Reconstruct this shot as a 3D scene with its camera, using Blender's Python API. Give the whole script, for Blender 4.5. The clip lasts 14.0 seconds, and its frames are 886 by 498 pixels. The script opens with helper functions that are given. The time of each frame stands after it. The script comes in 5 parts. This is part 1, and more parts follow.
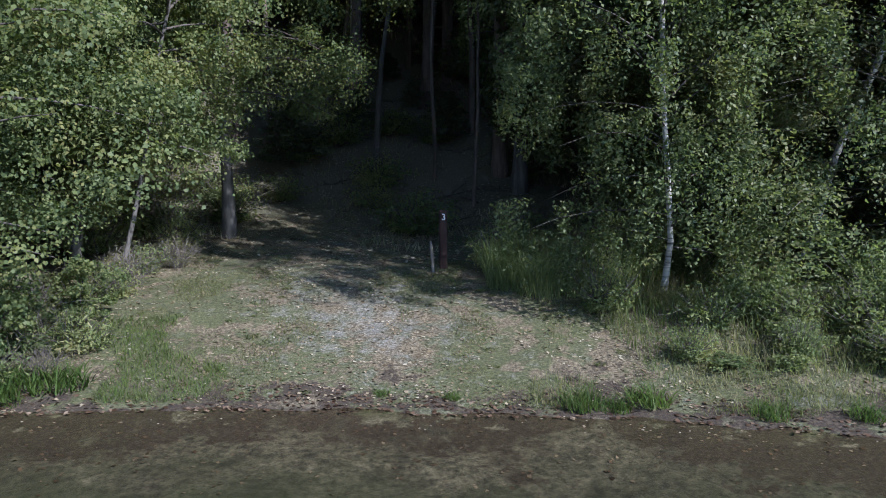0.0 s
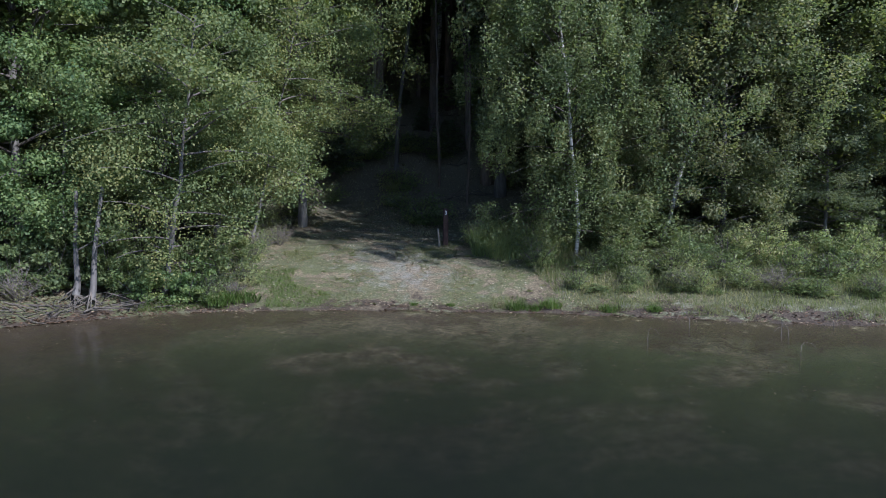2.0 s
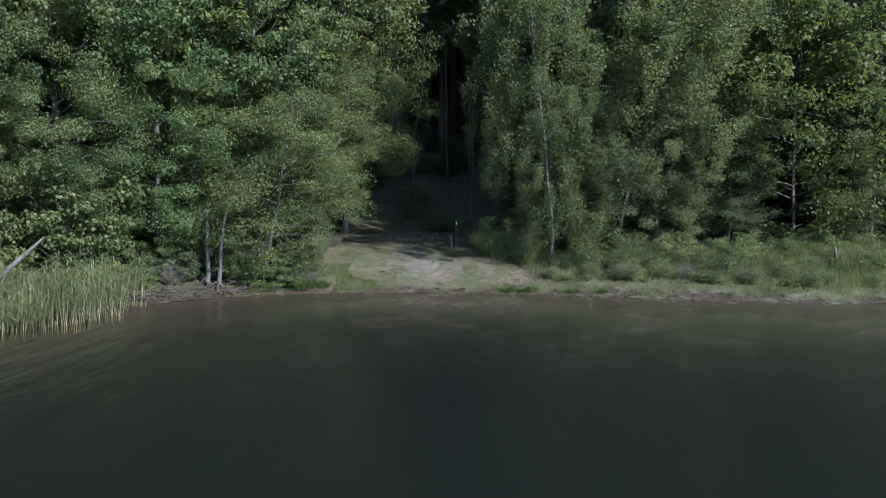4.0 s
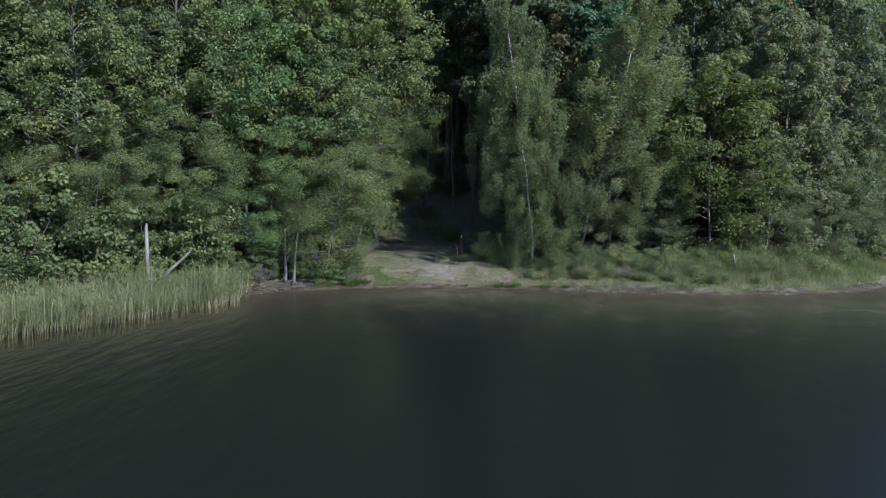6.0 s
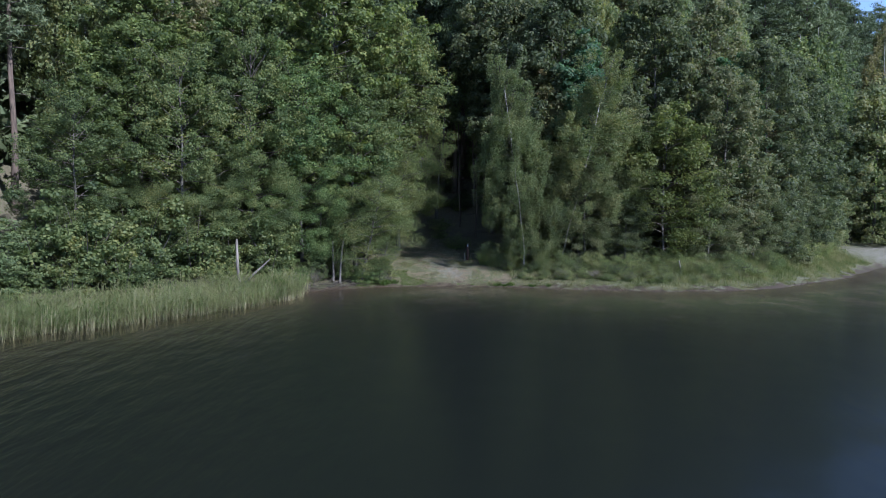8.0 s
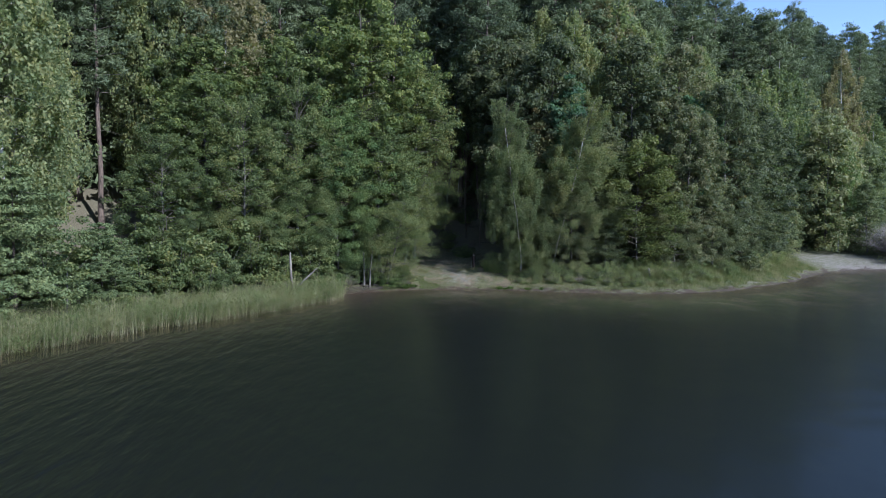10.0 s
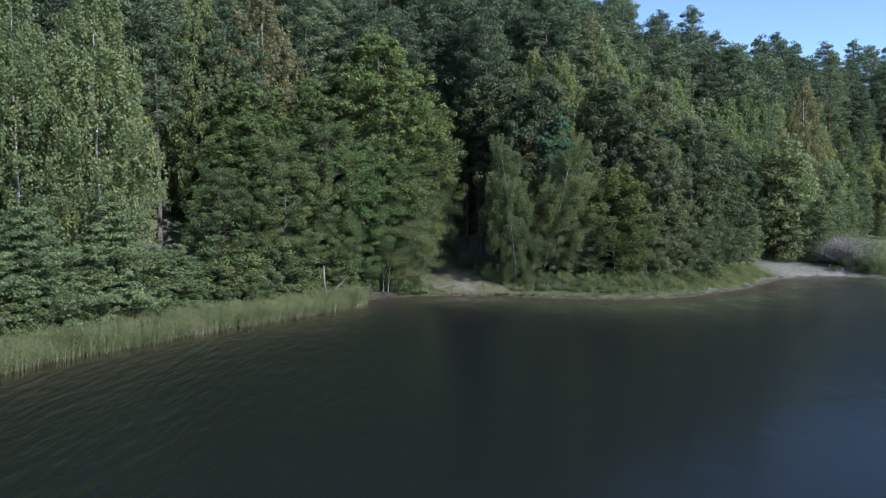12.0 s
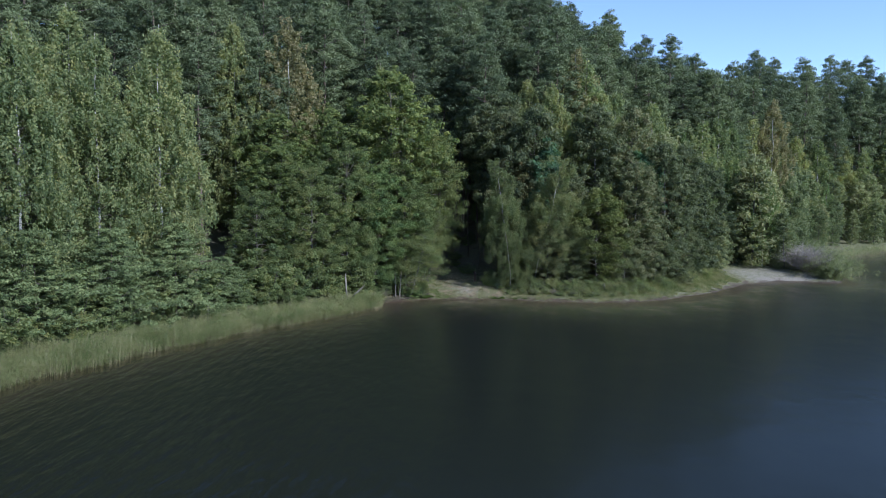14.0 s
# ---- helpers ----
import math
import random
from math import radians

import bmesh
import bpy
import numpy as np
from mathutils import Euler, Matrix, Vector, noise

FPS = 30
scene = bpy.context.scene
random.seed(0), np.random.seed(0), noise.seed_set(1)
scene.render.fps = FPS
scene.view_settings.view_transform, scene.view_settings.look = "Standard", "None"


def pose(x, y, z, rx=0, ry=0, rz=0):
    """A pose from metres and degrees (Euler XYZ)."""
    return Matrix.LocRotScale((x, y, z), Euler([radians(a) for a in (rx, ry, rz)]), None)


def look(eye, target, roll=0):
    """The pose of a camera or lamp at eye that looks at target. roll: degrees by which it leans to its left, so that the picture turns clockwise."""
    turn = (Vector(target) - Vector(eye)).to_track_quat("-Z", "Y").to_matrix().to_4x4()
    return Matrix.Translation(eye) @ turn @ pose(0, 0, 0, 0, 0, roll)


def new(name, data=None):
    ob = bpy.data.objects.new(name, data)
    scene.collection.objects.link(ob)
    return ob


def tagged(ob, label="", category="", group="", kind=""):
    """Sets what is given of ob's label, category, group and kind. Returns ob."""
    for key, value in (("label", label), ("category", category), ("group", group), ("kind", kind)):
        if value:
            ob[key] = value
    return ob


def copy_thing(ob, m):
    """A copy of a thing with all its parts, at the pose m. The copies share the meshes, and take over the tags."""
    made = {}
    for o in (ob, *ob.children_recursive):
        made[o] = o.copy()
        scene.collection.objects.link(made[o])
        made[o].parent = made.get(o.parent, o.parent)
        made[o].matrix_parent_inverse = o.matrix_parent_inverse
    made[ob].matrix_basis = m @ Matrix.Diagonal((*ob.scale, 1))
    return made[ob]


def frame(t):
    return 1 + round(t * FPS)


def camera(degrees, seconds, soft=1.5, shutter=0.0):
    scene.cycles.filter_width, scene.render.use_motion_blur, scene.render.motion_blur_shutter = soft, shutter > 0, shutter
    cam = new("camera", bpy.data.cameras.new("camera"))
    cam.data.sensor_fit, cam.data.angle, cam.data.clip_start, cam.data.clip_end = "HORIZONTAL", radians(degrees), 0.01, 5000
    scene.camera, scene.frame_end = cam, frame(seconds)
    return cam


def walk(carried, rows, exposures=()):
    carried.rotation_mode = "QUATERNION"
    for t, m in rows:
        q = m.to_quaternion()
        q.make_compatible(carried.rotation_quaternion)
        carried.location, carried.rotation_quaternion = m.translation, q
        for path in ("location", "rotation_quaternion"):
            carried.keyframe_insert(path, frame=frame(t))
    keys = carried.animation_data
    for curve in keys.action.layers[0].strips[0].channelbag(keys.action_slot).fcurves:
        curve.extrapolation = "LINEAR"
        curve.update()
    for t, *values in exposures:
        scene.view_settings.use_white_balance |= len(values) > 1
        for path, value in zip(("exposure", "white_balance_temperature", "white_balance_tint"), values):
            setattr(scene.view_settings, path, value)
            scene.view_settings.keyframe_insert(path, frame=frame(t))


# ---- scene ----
cam = camera(62.5, 14.0, soft=0.8)
METRES, EYE, TILT, LEAN, TURN = 60.0, 2.27, -3.7, 0.0, 0.0
ROWS = [
    (0.0, 0.0, 0.0, 0.0, 0.0, -0.0, 0.0),
    (0.5, 0.0005, -0.0305, -0.0026, 0.1, 0.04, -0.01),
    (1.0, 0.0008, -0.0644, -0.0047, 0.09, 0.0, -0.03),
    (1.5, 0.0007, -0.095, -0.006, 0.1, -0.04, -0.04),
    (2.0, -0.0004, -0.127, -0.0071, 0.13, -0.06, -0.05),
    (4.5, -0.0114, -0.2792, -0.0055, -0.22, 0.01, -0.12),
    (5.0, -0.0128, -0.3172, -0.0041, -0.17, 0.01, -0.12),
    (5.5, -0.015, -0.3539, -0.0028, -0.22, 0.01, -0.09),
    (6.0, -0.0176, -0.3945, -0.0012, -0.26, -0.01, -0.09),
    (6.5, -0.0199, -0.4323, 0.0001, -0.3, -0.02, -0.07),
    (7.0, -0.0223, -0.4733, 0.0015, -0.23, -0.01, -0.07),
    (7.5, -0.0256, -0.51, 0.0039, -0.25, -0.05, -0.06),
    (8.0, -0.0293, -0.5494, 0.0058, -0.29, -0.01, -0.04),
    (10.5, -0.0523, -0.732, 0.0212, -0.73, -0.03, -0.01),
    (11.0, -0.0565, -0.7703, 0.0258, -0.82, -0.06, 0.0),
    (11.5, -0.0599, -0.8057, 0.0304, -0.85, -0.09, 0.02),
    (12.0, -0.0632, -0.8448, 0.0351, -0.91, -0.1, 0.02),
    (12.5, -0.0657, -0.8814, 0.0396, -0.96, -0.13, 0.02),
    (13.0, -0.0688, -0.9202, 0.0442, -1.03, -0.15, 0.02),
    (13.5, -0.072, -0.9554, 0.0484, -1.06, -0.19, 0.0),
    (14.0, -0.0753, -0.9935, 0.0521, -1.08, -0.2, 0.01),
]
walk(cam, [(t, pose(0, 0, EYE, TILT, LEAN, TURN) @ pose(METRES * x, METRES * y, METRES * z, 90 + pitch, roll, yaw)) for t, x, y, z, yaw, pitch, roll in ROWS],
     exposures=[(0.0, 1.33, 5550, 19), (8.0, 1.1, 5500, 18), (14.0, 1.02, 5600, 14)])

# ---- light ----
SUN_TO = Vector((0.6, -0.58, 0.62)).normalized()
world = bpy.data.worlds.new("world")
scene.world = world
world.use_nodes = True
wn = world.node_tree
sky = wn.nodes.new("ShaderNodeTexSky")
sky.sky_type, sky.sun_disc = "NISHITA", False
sky.sun_elevation = math.asin(SUN_TO.z)
sky.sun_rotation = math.atan2(SUN_TO.x, SUN_TO.y)
sky.air_density, sky.dust_density, sky.ozone_density = 0.8, 0.0, 1.4
wn.nodes["Background"].inputs[1].default_value = 0.108
wn.links.new(sky.outputs[0], wn.nodes["Background"].inputs[0])
sun = new("sun", bpy.data.lights.new("sun", "SUN"))
sun.data.energy, sun.data.angle, sun.data.color = 3.9, radians(0.55), (1.0, 0.96, 0.9)
sun.matrix_world = look(SUN_TO * 300, (0, 0, 0))


# ---- materials ----
def material(name):
    m = bpy.data.materials.new(name)
    m.use_nodes = True
    return m, m.node_tree.nodes, m.node_tree.links, m.node_tree.nodes["Principled BSDF"]


def ramp(nodes, links, fac, stops):
    r = nodes.new("ShaderNodeValToRGB")
    while len(r.color_ramp.elements) < len(stops):
        r.color_ramp.elements.new(0.5)
    for e, (p, c) in zip(r.color_ramp.elements, stops):
        e.position, e.color = p, (*c, 1)
    links.new(fac, r.inputs[0])
    return r.outputs[0]


def noise_tex(nodes, links, scale, detail=4.0, rough=0.55, coord="Object", warp=None):
    tc = nodes.new("ShaderNodeTexCoord")
    n = nodes.new("ShaderNodeTexNoise")
    n.inputs["Scale"].default_value, n.inputs["Detail"].default_value, n.inputs["Roughness"].default_value = scale, detail, rough
    if warp:
        mp = nodes.new("ShaderNodeMapping")
        mp.inputs["Scale"].default_value = warp
        links.new(tc.outputs[coord], mp.inputs[0])
        links.new(mp.outputs[0], n.inputs[0])
    else:
        links.new(tc.outputs[coord], n.inputs[0])
    return n.outputs[0]


def mixed(nodes, links, fac, a, b, mode="MIX"):
    m = nodes.new("ShaderNodeMix")
    m.data_type, m.blend_type = "RGBA", mode
    for sock, v in ((m.inputs[0], fac), (m.inputs[6], a), (m.inputs[7], b)):
        if isinstance(v, (int, float)):
            sock.default_value = v
        elif isinstance(v, tuple):
            sock.default_value = (*v, 1)
        else:
            links.new(v, sock)
    return m.outputs[2]


def calc(nodes, links, op, a, b, clamp=False):
    m = nodes.new("ShaderNodeMath")
    m.operation, m.use_clamp = op, clamp
    for sock, v in ((m.inputs[0], a), (m.inputs[1], b)):
        if isinstance(v, (int, float)):
            sock.default_value = v
        else:
            links.new(v, sock)
    return m.outputs[0]


def span(nodes, links, v, lo, hi):
    m = nodes.new("ShaderNodeMapRange")
    m.inputs[1].default_value, m.inputs[2].default_value = lo, hi
    links.new(v, m.inputs[0])
    return m.outputs[0]


def bumped(nodes, links, bsdf, height, strength, distance):
    b = nodes.new("ShaderNodeBump")
    b.inputs["Strength"].default_value, b.inputs["Distance"].default_value = strength, distance
    links.new(height, b.inputs["Height"])
    links.new(b.outputs[0], bsdf.inputs["Normal"])


def leaf_material(name, colours, gloss=0.5, thin=0.5, patch=0.7, spec=0.17, each=0.25):
    """Leaves: each one its own tone, whole sprays drifting a little, light passing through."""
    m, nodes, links, bsdf = material(name)
    geo = nodes.new("ShaderNodeNewGeometry")
    info = nodes.new("ShaderNodeObjectInfo")
    drift = noise_tex(nodes, links, patch, 2.0)
    f = calc(nodes, links, "ADD", calc(nodes, links, "MULTIPLY", geo.outputs["Random Per Island"], 0.42), calc(nodes, links, "MULTIPLY", calc(nodes, links, "SUBTRACT", drift, 0.24), 1.35))
    f = calc(nodes, links, "ADD", f, calc(nodes, links, "MULTIPLY", calc(nodes, links, "SUBTRACT", info.outputs["Random"], 0.5), each))
    n = len(colours)
    col = ramp(nodes, links, f, [(0.15 + 0.8 * i / (n - 1), c) for i, c in enumerate(colours)])
    links.new(col, bsdf.inputs["Base Color"])
    bsdf.inputs["Roughness"].default_value = gloss
    bsdf.inputs["Specular IOR Level"].default_value = spec
    tr = nodes.new("ShaderNodeBsdfTranslucent")
    links.new(mixed(nodes, links, 1.0, col, (1.2, 1.3, 0.72), "MULTIPLY"), tr.inputs[0])
    mx = nodes.new("ShaderNodeMixShader")
    mx.inputs[0].default_value = thin
    links.new(bsdf.outputs[0], mx.inputs[1])
    links.new(tr.outputs[0], mx.inputs[2])
    links.new(mx.outputs[0], nodes["Material Output"].inputs[0])
    return m


def bark_material(name, dark, light, scale=6.0, stretch=(1, 1, 0.2), bump=0.02):
    m, nodes, links, bsdf = material(name)
    n1 = noise_tex(nodes, links, scale, 6.0, 0.65, warp=stretch)
    n2 = noise_tex(nodes, links, 0.7, 3.0)
    c = ramp(nodes, links, n1, [(0.35, dark), (0.62, light)])
    c = mixed(nodes, links, calc(nodes, links, "MULTIPLY", n2, 0.6), c, tuple(x * 0.55 for x in dark))
    links.new(c, bsdf.inputs["Base Color"])
    bsdf.inputs["Roughness"].default_value = 0.9
    bumped(nodes, links, bsdf, n1, 0.9, bump)
    return m


def birch_material():
    m, nodes, links, bsdf = material("birch_bark")
    n1 = noise_tex(nodes, links, 3.0, 4.0, 0.6, warp=(1.2, 1.2, 6.0))
    n2 = noise_tex(nodes, links, 1.1, 3.0, warp=(1, 1, 0.5))
    c = ramp(nodes, links, n1, [(0.36, (0.03, 0.028, 0.025)), (0.5, (0.4, 0.39, 0.36)), (0.8, (0.54, 0.525, 0.5))])
    c = mixed(nodes, links, ramp(nodes, links, n2, [(0.45, (0, 0, 0)), (0.7, (0.6, 0.6, 0.6))]), c, (0.2, 0.19, 0.16))
    links.new(c, bsdf.inputs["Base Color"])
    bsdf.inputs["Roughness"].default_value = 0.7
    bumped(nodes, links, bsdf, n1, 0.5, 0.01)
    return m


def ground_material():
    """Sand track, litter, thin turf, wet rim and lake bed, chosen by the distance from the water's edge and from the track."""
    m, nodes, links, bsdf = material("ground")
    at = nodes.new("ShaderNodeAttribute")
    at.attribute_name = "inland"
    pa = nodes.new("ShaderNodeAttribute")
    pa.attribute_name = "track"
    be = nodes.new("ShaderNodeAttribute")
    be.attribute_name = "turf"
    wob = noise_tex(nodes, links, 0.9, 5.0, 0.6)
    fine = noise_tex(nodes, links, 26.0, 6.0, 0.8)
    mid = noise_tex(nodes, links, 3.2, 5.0, 0.65)
    shift = calc(nodes, links, "ADD", at.outputs["Fac"], calc(nodes, links, "MULTIPLY", calc(nodes, links, "ADD", calc(nodes, links, "SUBTRACT", wob, 0.5), calc(nodes, links, "MULTIPLY", calc(nodes, links, "SUBTRACT", mid, 0.5), 0.9)), 2.2))
    litter = ramp(nodes, links, fine, [(0.36, (0.026, 0.02, 0.012)), (0.5, (0.104, 0.084, 0.05)), (0.62, (0.24, 0.202, 0.13))])
    moss = ramp(nodes, links, fine, [(0.34, (0.018, 0.024, 0.009)), (0.5, (0.062, 0.07, 0.026)), (0.68, (0.135, 0.138, 0.058))])
    sand = ramp(nodes, links, fine, [(0.34, (0.06, 0.054, 0.046)), (0.5, (0.145, 0.138, 0.12)), (0.66, (0.285, 0.275, 0.242))])
    green = calc(nodes, links, "MAXIMUM", ramp(nodes, links, calc(nodes, links, "ADD", calc(nodes, links, "MULTIPLY", mid, 0.55), calc(nodes, links, "MULTIPLY", wob, 0.45)), [(0.455, (0, 0, 0)), (0.5, (0.95, 0.95, 0.95))]), calc(nodes, links, "MULTIPLY", be.outputs["Fac"], 0.85))
    soil = mixed(nodes, links, green, litter, moss)
    duff = ramp(nodes, links, fine, [(0.35, (0.048, 0.044, 0.028)), (0.65, (0.15, 0.136, 0.086))])
    soil = mixed(nodes, links, span(nodes, links, shift, 7.5, 12.0), soil, duff)
    bare = calc(nodes, links, "ADD", pa.outputs["Fac"], calc(nodes, links, "ADD", calc(nodes, links, "MULTIPLY", calc(nodes, links, "SUBTRACT", mid, 0.5), 2.6), calc(nodes, links, "MULTIPLY", calc(nodes, links, "SUBTRACT", fine, 0.5), 1.6)))
    c = mixed(nodes, links, span(nodes, links, bare, 0.3, 0.95), soil, sand)
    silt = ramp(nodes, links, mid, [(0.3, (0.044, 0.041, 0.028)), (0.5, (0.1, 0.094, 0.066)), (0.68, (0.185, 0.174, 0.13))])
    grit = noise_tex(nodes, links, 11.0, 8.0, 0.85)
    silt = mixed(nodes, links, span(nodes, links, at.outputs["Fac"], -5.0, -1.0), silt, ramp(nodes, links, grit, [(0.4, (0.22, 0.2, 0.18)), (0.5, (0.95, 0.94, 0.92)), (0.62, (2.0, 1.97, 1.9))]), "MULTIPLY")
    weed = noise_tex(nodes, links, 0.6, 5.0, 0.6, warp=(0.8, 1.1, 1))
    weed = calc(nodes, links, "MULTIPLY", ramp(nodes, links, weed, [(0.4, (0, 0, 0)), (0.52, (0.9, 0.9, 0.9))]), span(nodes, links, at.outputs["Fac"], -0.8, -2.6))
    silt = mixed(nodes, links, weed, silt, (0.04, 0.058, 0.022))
    # Deep bed darkened in colour for the light lost in deep water
    dim_bed = ramp(nodes, links, mid, [(0.3, (0.018, 0.024, 0.014)), (0.7, (0.05, 0.06, 0.034))])
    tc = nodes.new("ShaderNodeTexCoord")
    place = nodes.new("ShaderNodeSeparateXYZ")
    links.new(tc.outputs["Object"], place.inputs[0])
    # West bed darkened: leaf mud plus the undergrowth's dark reflection, put into the colour
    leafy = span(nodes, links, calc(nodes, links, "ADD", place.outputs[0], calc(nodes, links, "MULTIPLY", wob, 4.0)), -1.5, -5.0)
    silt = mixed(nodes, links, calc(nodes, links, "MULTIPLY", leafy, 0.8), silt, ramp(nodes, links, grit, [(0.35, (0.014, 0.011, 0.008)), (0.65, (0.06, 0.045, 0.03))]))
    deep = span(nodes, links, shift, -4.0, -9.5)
    bed = mixed(nodes, links, deep, silt, dim_bed)
    rimmud = ramp(nodes, links, fine, [(0.34, (0.012, 0.008, 0.005)), (0.5, (0.038, 0.027, 0.017)), (0.68, (0.105, 0.082, 0.055))])
    edge = calc(nodes, links, "ADD", at.outputs["Fac"], calc(nodes, links, "MULTIPLY", calc(nodes, links, "ADD", calc(nodes, links, "SUBTRACT", mid, 0.5), calc(nodes, links, "SUBTRACT", wob, 0.5)), 3.4))
    off = calc(nodes, links, "ABSOLUTE", calc(nodes, links, "ADD", place.outputs[0], 0.5), 0.0)
    reach = calc(nodes, links, "ADD", edge, calc(nodes, links, "SUBTRACT", calc(nodes, links, "MULTIPLY", span(nodes, links, off, 2.0, 4.5), 1.1), 0.3))
    rim = calc(nodes, links, "MULTIPLY", span(nodes, links, reach, -1.15, -0.7), span(nodes, links, edge, 0.35, 0.1))
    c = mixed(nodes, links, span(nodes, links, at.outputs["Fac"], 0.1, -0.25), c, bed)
    c = mixed(nodes, links, rim, c, rimmud)
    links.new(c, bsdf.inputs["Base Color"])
    bsdf.inputs["Roughness"].default_value = 0.92
    bumped(nodes, links, bsdf, fine, 0.7, 0.03)
    return m


def water_material():
    """Brown-green lake water: Fresnel gloss over a body that hides its bed more the deeper it is."""
    m, nodes, links, bsdf = material("lake_water")
    nodes.remove(bsdf)
    fine = noise_tex(nodes, links, 1.5, 3.0, 0.5, warp=(1.3, 0.35, 1))
    wide = noise_tex(nodes, links, 0.3, 2.0, 0.5, warp=(1.0, 0.9, 1))
    gust = noise_tex(nodes, links, 0.06, 2.0)
    place = nodes.new("ShaderNodeSeparateXYZ")
    tc = nodes.new("ShaderNodeTexCoord")
    links.new(tc.outputs["Object"], place.inputs[0])
    west = span(nodes, links, calc(nodes, links, "ADD", place.outputs[0], calc(nodes, links, "MULTIPLY", gust, 8.0)), 1.0, -12.0)
    h = calc(nodes, links, "MULTIPLY", fine, calc(nodes, links, "ADD", calc(nodes, links, "MULTIPLY", west, 2.6), 0.12))
    h = calc(nodes, links, "ADD", h, calc(nodes, links, "MULTIPLY", wide, 0.5))
    b = nodes.new("ShaderNodeBump")
    b.inputs["Strength"].default_value, b.inputs["Distance"].default_value = 0.5, 0.18
    links.new(h, b.inputs["Height"])
    facing = nodes.new("ShaderNodeLayerWeight")
    links.new(b.outputs[0], facing.inputs["Normal"])
    shine = calc(nodes, links, "ADD", calc(nodes, links, "MULTIPLY", calc(nodes, links, "POWER", facing.outputs["Facing"], 5.0), 0.62), 0.02)
    gl = nodes.new("ShaderNodeBsdfGlossy")
    gl.inputs["Roughness"].default_value = 0.2
    links.new(b.outputs[0], gl.inputs["Normal"])
    tr = nodes.new("ShaderNodeBsdfTransparent")
    tr.inputs[0].default_value = (0.85, 0.82, 0.73, 1)
    body = nodes.new("ShaderNodeBsdfDiffuse")
    body.inputs[0].default_value = (0.0082, 0.0104, 0.0079, 1)
    at = nodes.new("ShaderNodeAttribute")
    at.attribute_name = "depth"
    murk = calc(nodes, links, "SUBTRACT", 1.0, calc(nodes, links, "POWER", 0.38, at.outputs["Fac"]))
    inner = nodes.new("ShaderNodeMixShader")
    links.new(murk, inner.inputs[0])
    links.new(tr.outputs[0], inner.inputs[1])
    links.new(body.outputs[0], inner.inputs[2])
    mx = nodes.new("ShaderNodeMixShader")
    links.new(shine, mx.inputs[0])
    links.new(inner.outputs[0], mx.inputs[1])
    links.new(gl.outputs[0], mx.inputs[2])
    links.new(mx.outputs[0], nodes["Material Output"].inputs[0])
    return m


ALDER_LEAF = leaf_material("alder_leaf", [(0.050, 0.073, 0.034), (0.093, 0.127, 0.050), (0.148, 0.189, 0.067), (0.225, 0.242, 0.081)])
YOUNG_ALDER_LEAF = leaf_material("young_alder_leaf", [(0.051, 0.075, 0.039), (0.100, 0.136, 0.059), (0.157, 0.191, 0.077), (0.217, 0.215, 0.083)])
HAZEL_LEAF = leaf_material("hazel_leaf", [(0.050, 0.089, 0.040), (0.102, 0.157, 0.063), (0.172, 0.227, 0.088), (0.253, 0.282, 0.099)])
DARK_ALDER_LEAF = leaf_material("dark_alder_leaf", [(0.046, 0.064, 0.039), (0.088, 0.112, 0.061), (0.132, 0.152, 0.082), (0.184, 0.183, 0.100)], each=0.45)
# Lightened copy of the dark alder leaf: far light and haze put into colour
LIGHTENED_ALDER_LEAF = leaf_material("lightened_alder_leaf", [(0.074, 0.099, 0.056), (0.127, 0.161, 0.085), (0.189, 0.215, 0.113), (0.254, 0.253, 0.135)], each=0.5)
BIRCH_LEAF = leaf_material("birch_leaf", [(0.083, 0.113, 0.062), (0.136, 0.178, 0.086), (0.201, 0.234, 0.108), (0.267, 0.264, 0.111)], each=0.5)
# Darker copy of the birch leaf, with the landing trees' shade in its colour
SHADE_BIRCH_LEAF = leaf_material("shaded_birch_leaf", [(0.066, 0.092, 0.046), (0.114, 0.15, 0.07), (0.168, 0.198, 0.092), (0.225, 0.222, 0.1)], spec=0.25)
TAN_LEAF = leaf_material("thinning_birch_leaf", [(0.121, 0.130, 0.073), (0.187, 0.182, 0.099), (0.264, 0.231, 0.132)])
YELLOW_LEAF = leaf_material("yellowing_leaf", [(0.06, 0.086, 0.033), (0.112, 0.136, 0.048), (0.178, 0.186, 0.062)])
PINE_NEEDLE = leaf_material("pine_needle", [(0.056, 0.078, 0.046), (0.096, 0.126, 0.069), (0.141, 0.175, 0.091)], thin=0.28, each=0.6)
YOUNG_NEEDLE = leaf_material("young_conifer_needle", [(0.068, 0.096, 0.047), (0.111, 0.150, 0.064), (0.171, 0.202, 0.083)], thin=0.2)
TEAL_LEAF = leaf_material("blue_green_leaf", [(0.040, 0.082, 0.050), (0.073, 0.138, 0.080), (0.119, 0.198, 0.112)])
RUSTY_LEAF = leaf_material("browning_leaf", [(0.058, 0.075, 0.034), (0.115, 0.118, 0.054), (0.175, 0.15, 0.075), (0.21, 0.15, 0.085)])
WEED_LEAF = leaf_material("weed_leaf", [(0.077, 0.110, 0.055), (0.138, 0.181, 0.080), (0.220, 0.257, 0.110), (0.308, 0.284, 0.147)])
WILLOW_LEAF = leaf_material("willow_leaf", [(0.084, 0.131, 0.056), (0.135, 0.190, 0.081), (0.203, 0.250, 0.112)])
